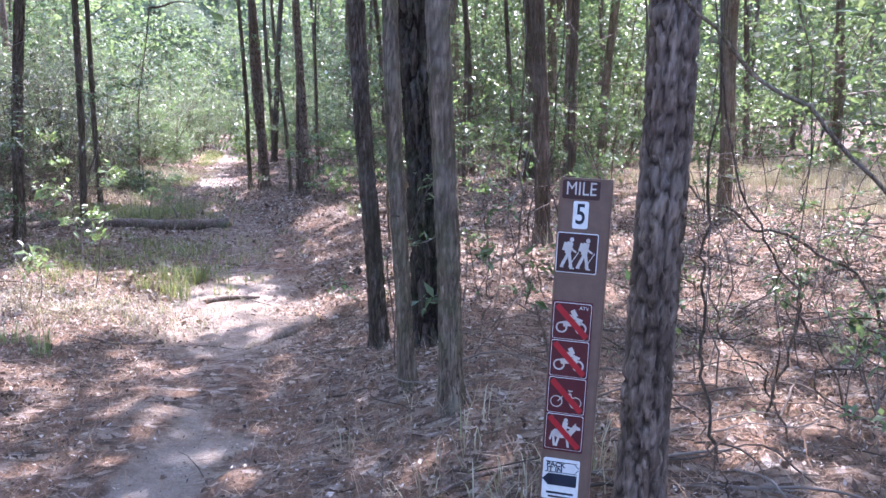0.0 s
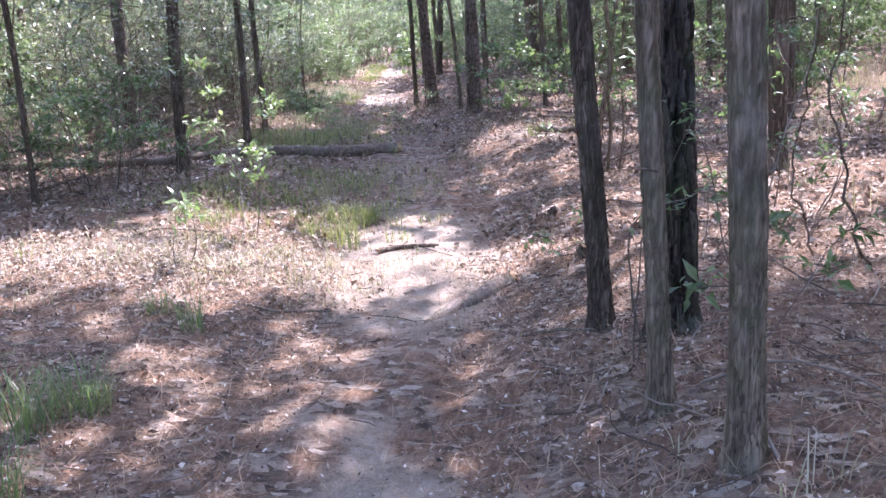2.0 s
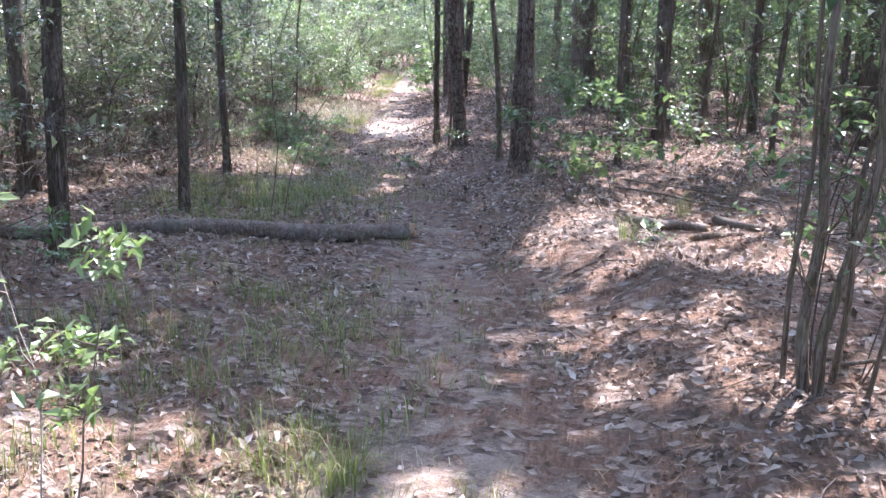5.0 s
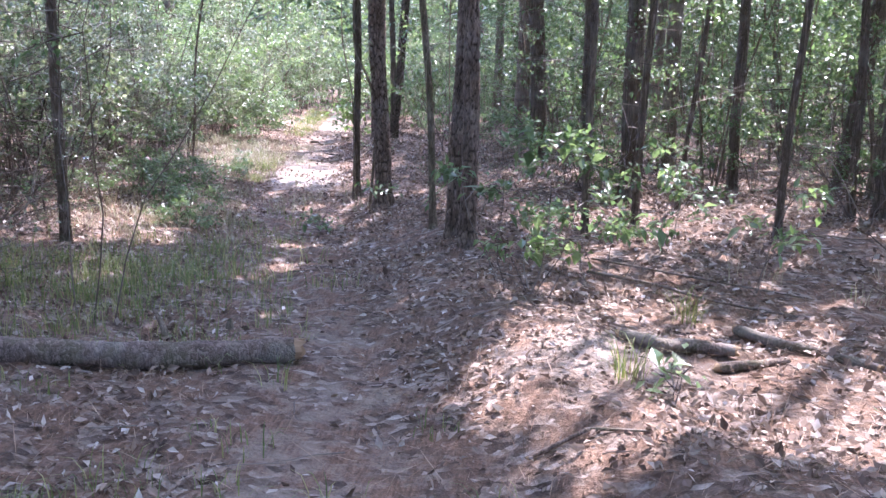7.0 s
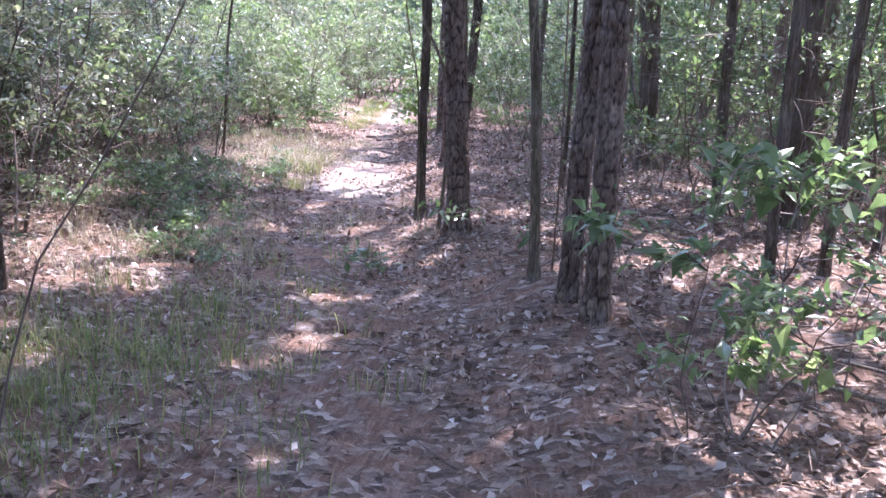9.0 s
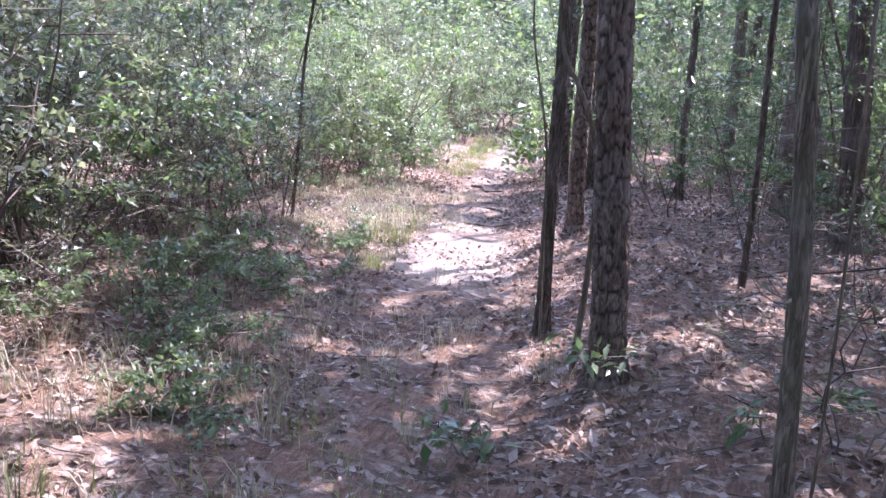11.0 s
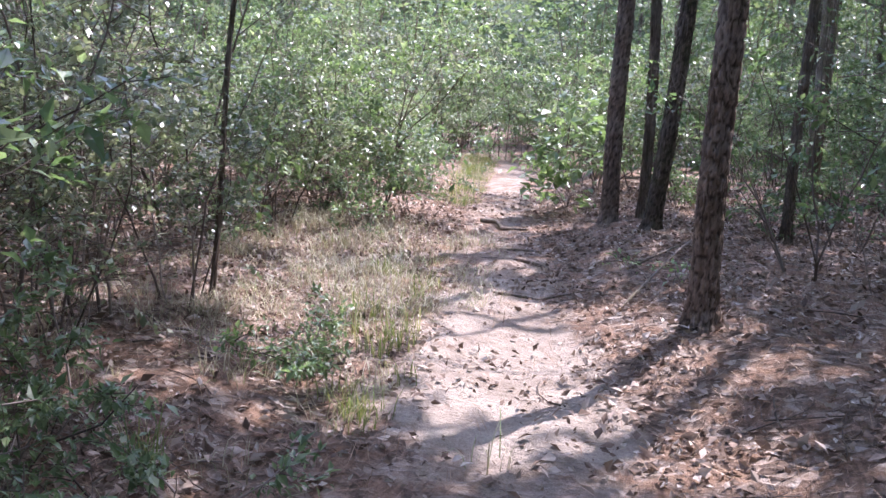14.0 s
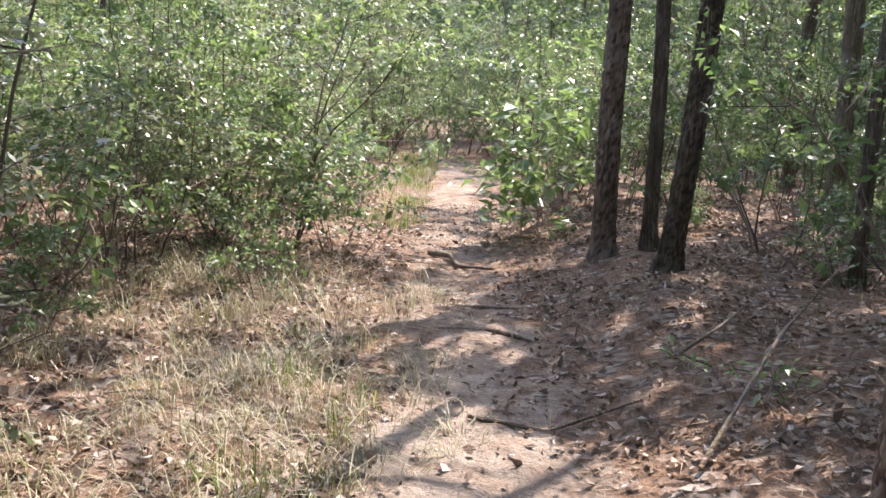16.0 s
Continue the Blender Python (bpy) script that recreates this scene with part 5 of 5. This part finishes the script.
STICKS = [[(0.35, 3.05, 0.01), (0.1, 3.0, 0.03), (-0.3, 2.85, 0.01)], [(0.12, 2.3, 0.02), (-0.05, 2.55, 0.05), (-0.22, 2.75, 0.01)], [(-0.04, 2.5, 0.02), (0.06, 2.7, 0.03), (0.2, 3.05, 0.01)],
          [(-5.85, 22.45, 0.01), (-5.5, 22.4, 0.02), (-5.1, 22.75, 0.01)], [(-4.95, 23.2, 0.02), (-4.7, 23.5, 0.08), (-4.5, 23.9, 0.1)],
          [(-0.8, 5.35, 0.01), (-0.6, 5.36, 0.02), (-0.45, 5.3, 0.01)], [(0.0, 9.3, 0.02), (0.3, 9.2, 0.12), (0.8, 9.5, 0.05)], [(-0.35, 9.15, 0.1), (0.0, 9.0, 0.2), (0.35, 8.7, 0.02)],
          [(-4.2, 7.2, 0.01), (-3.8, 7.35, 0.04), (-3.4, 7.6, 0.02)], [(-6.2, 9.2, 0.02), (-5.5, 9.7, 0.25), (-4.9, 10.3, 0.55)], [(-2.0, 6.0, 0.01), (-2.3, 5.9, 0.02), (-2.6, 5.95, 0.01)],
          [(-1.7, 11.2, 0.01), (-1.45, 11.3, 0.02), (-1.2, 11.25, 0.01)], [(-4.9, 22.0, 0.02), (-4.55, 22.7, 0.25), (-4.2, 23.3, 0.45)], [(-5.2, 17.6, 0.02), (-5.5, 17.75, 0.05), (-5.9, 17.7, 0.02)]]
for k, pts in enumerate(STICKS):
    log("stick", "thin dead stick lying on the leaf litter", pts, [0.011, 0.009, 0.005], 820 + k, sides=6)


# ---- the mile marker ----
def rounded_plate(w, h, thick, radius=0.004):
    """A plate in the x-z plane whose front faces -y, with rounded corners."""
    bm = bmesh.new()
    pts = []
    for cx, cz, a0 in ((w / 2 - radius, h / 2 - radius, 0), (-w / 2 + radius, h / 2 - radius, 90), (-w / 2 + radius, -h / 2 + radius, 180), (w / 2 - radius, -h / 2 + radius, 270)):
        for s in range(4):
            a = radians(a0 + 30 * s)
            pts.append((cx + radius * math.cos(a), cz + radius * math.sin(a)))
    front = [bm.verts.new((x, -thick, z)) for x, z in pts]
    back = [bm.verts.new((x, 0, z)) for x, z in pts]
    bm.faces.new(front[::-1])
    bm.faces.new(back)
    for i in range(len(pts)):
        j = (i + 1) % len(pts)
        bm.faces.new((front[i], front[j], back[j], back[i]))
    bmesh.ops.recalc_face_normals(bm, faces=bm.faces)
    return bm


def bar(bm, x, z, w, h, angle=0.0, y=-0.0006, thick=0.0006, sides=4):
    """A flat bar, or a disc with many sides, added to a sign's drawing."""
    pts = []
    for i in range(sides):
        a = 2 * math.pi * (i + 0.5) / sides
        k = 1 / math.cos(math.pi / sides) if sides == 4 else 1.0
        px, pz = k * w / 2 * math.cos(a), k * h / 2 * math.sin(a)
        c, s = math.cos(radians(angle)), math.sin(radians(angle))
        pts.append((x + c * px - s * pz, z + s * px + c * pz))
    front = [bm.verts.new((px, y - thick, pz)) for px, pz in pts]
    back = [bm.verts.new((px, y, pz)) for px, pz in pts]
    bm.faces.new(front)
    for i in range(sides):
        j = (i + 1) % sides
        bm.faces.new((front[i], front[j], back[j], back[i]))


def lettering(text, size, material, parent, x, z, label, stretch=1.0, bold=0.0):
    cu = bpy.data.curves.new("lettering", "FONT")
    cu.body, cu.size, cu.extrude, cu.align_x, cu.align_y, cu.offset = text, size, 0.0003, "CENTER", "CENTER", bold
    tmp = bpy.data.objects.new("lettering", cu)
    me = bpy.data.meshes.new_from_object(tmp)
    bpy.data.objects.remove(tmp)
    me.materials.clear()
    me.materials.append(material)
    ob = mesh_part("lettering", me, parent, label)
    ob.matrix_local = pose(x, -0.0016, z, 90, 0, 0) @ Matrix.Diagonal((stretch, 1, 1, 1))
    return ob


def mile_marker():
    brown = plain_material("marker_brown", (0.16, 0.10, 0.075), 0.55, 0.35, 40.0)
    dark = plain_material("sign_dark_brown", (0.05, 0.022, 0.022), 0.4, 0.2, 60.0)
    white = plain_material("sign_white", (0.70, 0.69, 0.66), 0.4, 0.2, 60.0)
    maroon = plain_material("sign_maroon", (0.085, 0.018, 0.022), 0.4, 0.2, 60.0)
    red = plain_material("sign_red", (0.36, 0.022, 0.028), 0.4, 0.2, 60.0)
    cream = plain_material("sign_cream", (0.55, 0.50, 0.45), 0.5, 0.3, 60.0)
    black = plain_material("sign_black", (0.02, 0.025, 0.04), 0.4, 0.1, 60.0)
    gx, gy = 0.2295, 1.815
    zg = float(ground_z(gx, gy))
    top = thing("mile_marker", (gx, gy, zg), "brown flexible trail marker post with stickers", "trail marker")
    top.rotation_euler = (0, radians(3.4), radians(-14))
    H, W, T = 1.365 - zg, 0.110, 0.034
    # the post's section: a shallow channel with bent flanges
    sec = [(-W / 2, T), (-W / 2, 0.006), (-W / 2 + 0.004, 0.001), (-W / 2 + 0.01, 0), (W / 2 - 0.01, 0), (W / 2 - 0.004, 0.001), (W / 2, 0.006), (W / 2, T), (W / 2 - 0.005, T), (W / 2 - 0.006, 0.008), (-W / 2 + 0.006, 0.008), (-W / 2 + 0.005, T)]
    bm = bmesh.new()
    rings = [[bm.verts.new((x * k, y, z)) for x, y in sec] for z, k in ((-0.15, 1), (H - 0.006, 1), (H, 0.97))]
    for a, b in zip(rings, rings[1:]):
        for i in range(len(sec)):
            j = (i + 1) % len(sec)
            bm.faces.new((a[i], a[j], b[j], b[i]))
    bm.faces.new(rings[-1])
    bmesh.ops.recalc_face_normals(bm, faces=bm.faces)
    part("post", bm, brown, top)

    def plate(name, drop, w, h, material, label, off=0.0):
        ob = part(name, rounded_plate(w, h, 0.001), material, top, label)
        ob.location = (off - 0.009, -0.0004, H - drop - h / 2)
        return ob

    mile = plate("name_plate", 0.004, 0.078, 0.040, dark, "dark plate with the white word MILE")
    lettering("MILE", 0.040, cream, mile, 0, 0.001, "pale letters", 0.8, 0.0)
    five = plate("number_sticker", 0.048, 0.032, 0.058, white, "white sticker with the number 5", 0.002)
    lettering("5", 0.060, black, five, 0, 0.0, "dark blue numeral", 0.75, 0.0009)
    hike = plate("hiking_sticker", 0.115, 0.086, 0.086, white, "dark square sticker with two white figures in outline")
    field = part("field", rounded_plate(0.0825, 0.0825, 0.0006, 0.002), dark, hike)
    field.location = (0, -0.001, 0)
    bm = bmesh.new()
    for cx in (-0.017, 0.017):
        bar(bm, cx + 0.005, 0.028, 0.009, 0.010, 0, sides=12)
        bar(bm, cx, 0.010, 0.013, 0.026, -10)
        bar(bm, cx - 0.008, 0.013, 0.009, 0.018, -14)
        bar(bm, cx + 0.009, 0.006, 0.016, 0.004, -35)
        bar(bm, cx - 0.0075, -0.016, 0.0065, 0.034, -24)
        bar(bm, cx + 0.004, -0.017, 0.0065, 0.034, 10)
        bar(bm, cx - 0.013, -0.031, 0.008, 0.003, 0)
        bar(bm, cx + 0.009, -0.033, 0.009, 0.003, 0)
        bar(bm, cx + 0.011, -0.014, 0.002, 0.038, -30)
    ob = part("pictogram", bm, cream, hike, "plain pale shapes")
    ob.location = (0, -0.0012, 0)
    kinds = ["quad", "motorbike", "bicycle", "horse"]
    back = plate("sign_backing", 0.262, 0.086, 0.338, maroon, "dark maroon backing strip of four signs")
    for k, kind in enumerate(kinds):
        sign = plate("prohibition_sign", 0.266 + 0.083 * k, 0.080, 0.080, white, "dark red sign with a slashed white pictogram")
        sign.location.y = -0.0016
        field = part("field", rounded_plate(0.0778, 0.0778, 0.0006, 0.004), maroon, sign)
        field.location = (0, -0.001, 0)
        bm = bmesh.new()
        if kind in ("quad", "motorbike", "bicycle"):
            r = 0.021 if kind != "bicycle" else 0.024
            for cx in (-0.021, 0.020):
                for i in range(14):
                    a = i * 2 * math.pi / 14
                    bar(bm, cx + r / 2 * math.cos(a), -0.014 + r / 2 * math.sin(a), 0.0035 if kind != "bicycle" else 0.002, 0.0056, math.degrees(a))
            if kind == "bicycle":
                for x, z, w, h, a in ((-0.010, -0.004, 0.002, 0.026, -40), (0.012, -0.003, 0.002, 0.026, 25), (0.0, 0.004, 0.022, 0.002, 0), (0.008, 0.012, 0.010, 0.002, 0), (-0.012, 0.008, 0.010, 0.0025, 0)):
                    bar(bm, x, z, w, h, a)
            else:
                bar(bm, 0.0, -0.004, 0.036, 0.012, 8)
                bar(bm, 0.012, 0.006, 0.022, 0.006, -20)
                bar(bm, -0.006, 0.010, 0.014, 0.010, 0)
                bar(bm, 0.004, 0.018, 0.010, 0.016, 30)
        else:
            bar(bm, -0.003, -0.004, 0.042, 0.019, 3, sides=14)
            bar(bm, -0.017, -0.003, 0.017, 0.018, 0, sides=12)
            bar(bm, 0.018, 0.006, 0.011, 0.024, -35)
            bar(bm, 0.028, 0.013, 0.017, 0.008, -25, sides=10)
            bar(bm, 0.0235, 0.020, 0.003, 0.006, -10)
            bar(bm, -0.027, -0.010, 0.004, 0.020, -14)
            for x, z, h, a in ((-0.021, -0.021, 0.024, 8), (-0.013, -0.022, 0.022, -14), (0.009, -0.022, 0.024, 10), (0.019, -0.017, 0.020, 30)):
                bar(bm, x, z, 0.005, h, a)
            bar(bm, 0.001, 0.014, 0.011, 0.020, -8)
            bar(bm, 0.003, 0.028, 0.009, 0.009, 0, sides=10)
            bar(bm, 0.009, 0.012, 0.014, 0.004, -20)
        ob = part("pictogram", bm, cream, sign, "pale outline shapes")
        ob.location = (0, -0.0012, 0)
        bm = bmesh.new()
        bar(bm, 0, 0, 0.094, 0.0125, -45)
        ob = part("slash", bm, red, sign, "red diagonal bar")
        ob.location = (0, -0.002, 0)
        if kind == "quad":
            lettering("ATV", 0.011, white, sign, 0.024, 0.030, "small white letters")
    pack = plate("reminder_sticker", 0.618, 0.080, 0.095, white, "white sticker reading PACK IT IN PACK IT OUT")
    bm = bmesh.new()
    for z in (0.040, 0.016):
        bar(bm, 0.0, z, 0.070, 0.0015)
    bar(bm, 0.034, 0.034, 0.012, 0.0015, -45)
    bar(bm, 0.034, 0.022, 0.012, 0.0015, 45)
    bar(bm, 0.004, -0.001, 0.062, 0.027)
    bar(bm, -0.027, -0.001, 0.019, 0.019, 45)
    bar(bm, 0.0, -0.032, 0.060, 0.005)
    bar(bm, 0.0, -0.041, 0.050, 0.004)
    part("arrow", bm, black, pack).location = (0, -0.001, 0)
    for text, x, z, ink in (("PACK", -0.012, 0.033, black), ("IT IN", -0.014, 0.022, black), ("PACK", 0.008, 0.006, white), ("IT OUT", 0.008, -0.008, white)):
        lettering(text, 0.0145, ink, pack, x, z, "small capital letters", 1.1, 0.0005)


mile_marker()


# small details on the trunks and floor
def blaze():
    bm = bmesh.new()
    bmesh.ops.create_circle(bm, cap_ends=True, radius=0.028, segments=14)
    for v in bm.verts:
        v.co = Vector((v.co.x * 0.75, -0.002 * (1 - (v.co.x / 0.03) ** 2), v.co.y))
    g = bmesh.ops.extrude_face_region(bm, geom=bm.faces[:])
    for e in g["geom"]:
        if isinstance(e, bmesh.types.BMVert):
            e.co.y -= 0.003
    bmesh.ops.recalc_face_normals(bm, faces=bm.faces)
    ob = part("trail_blaze", bm, plain_material("pale_paint", (0.62, 0.60, 0.58), 0.7, 0.5, 60.0))
    ob.location = (0.03, 3.84 - 0.064, 2.02)
    tagged(ob, "pale round trail blaze on a grey trunk", "trail blaze")


blaze()


def pine_cone(x, y, seed):
    rng = np.random.RandomState(seed)
    pieces = []
    for i in range(60):
        t = i / 60
        a, r = i * 2.4, 0.032 * math.sin(math.pi * (0.12 + 0.82 * t)) + 0.004
        d = np.array([math.cos(a), math.sin(a), 0.35])
        pieces.append(leaves(rng, np.array([[0.3 * r * d[0], 0.3 * r * d[1], 0.085 * t]]), r * 1.1, 0.9, 0.8, True, d[None], 0.05))
    core = tube([(0, 0, 0), (0, 0, 0.045), (0, 0, 0.09)], [0.010, 0.012, 0.004], 6)
    top = thing("pine_cone", (x, y, float(ground_z(x, y)) + 0.03), "open dark brown pine cone on the litter", "pine cone", "pine cones")
    tagged(mesh_part("scaly_shell", mesh_data("scaly_shell", *joined(pieces), TWIG), top), kind="stuff")
    mesh_part("core", mesh_data("core", *core, TWIG), top)
    top.rotation_euler = (radians(78), 0, rng.uniform(0, 6.28))


for k, (x, y) in enumerate([(-0.81, 7.73), (-0.5, 6.6)]):
    pine_cone(x, y, 870 + k)
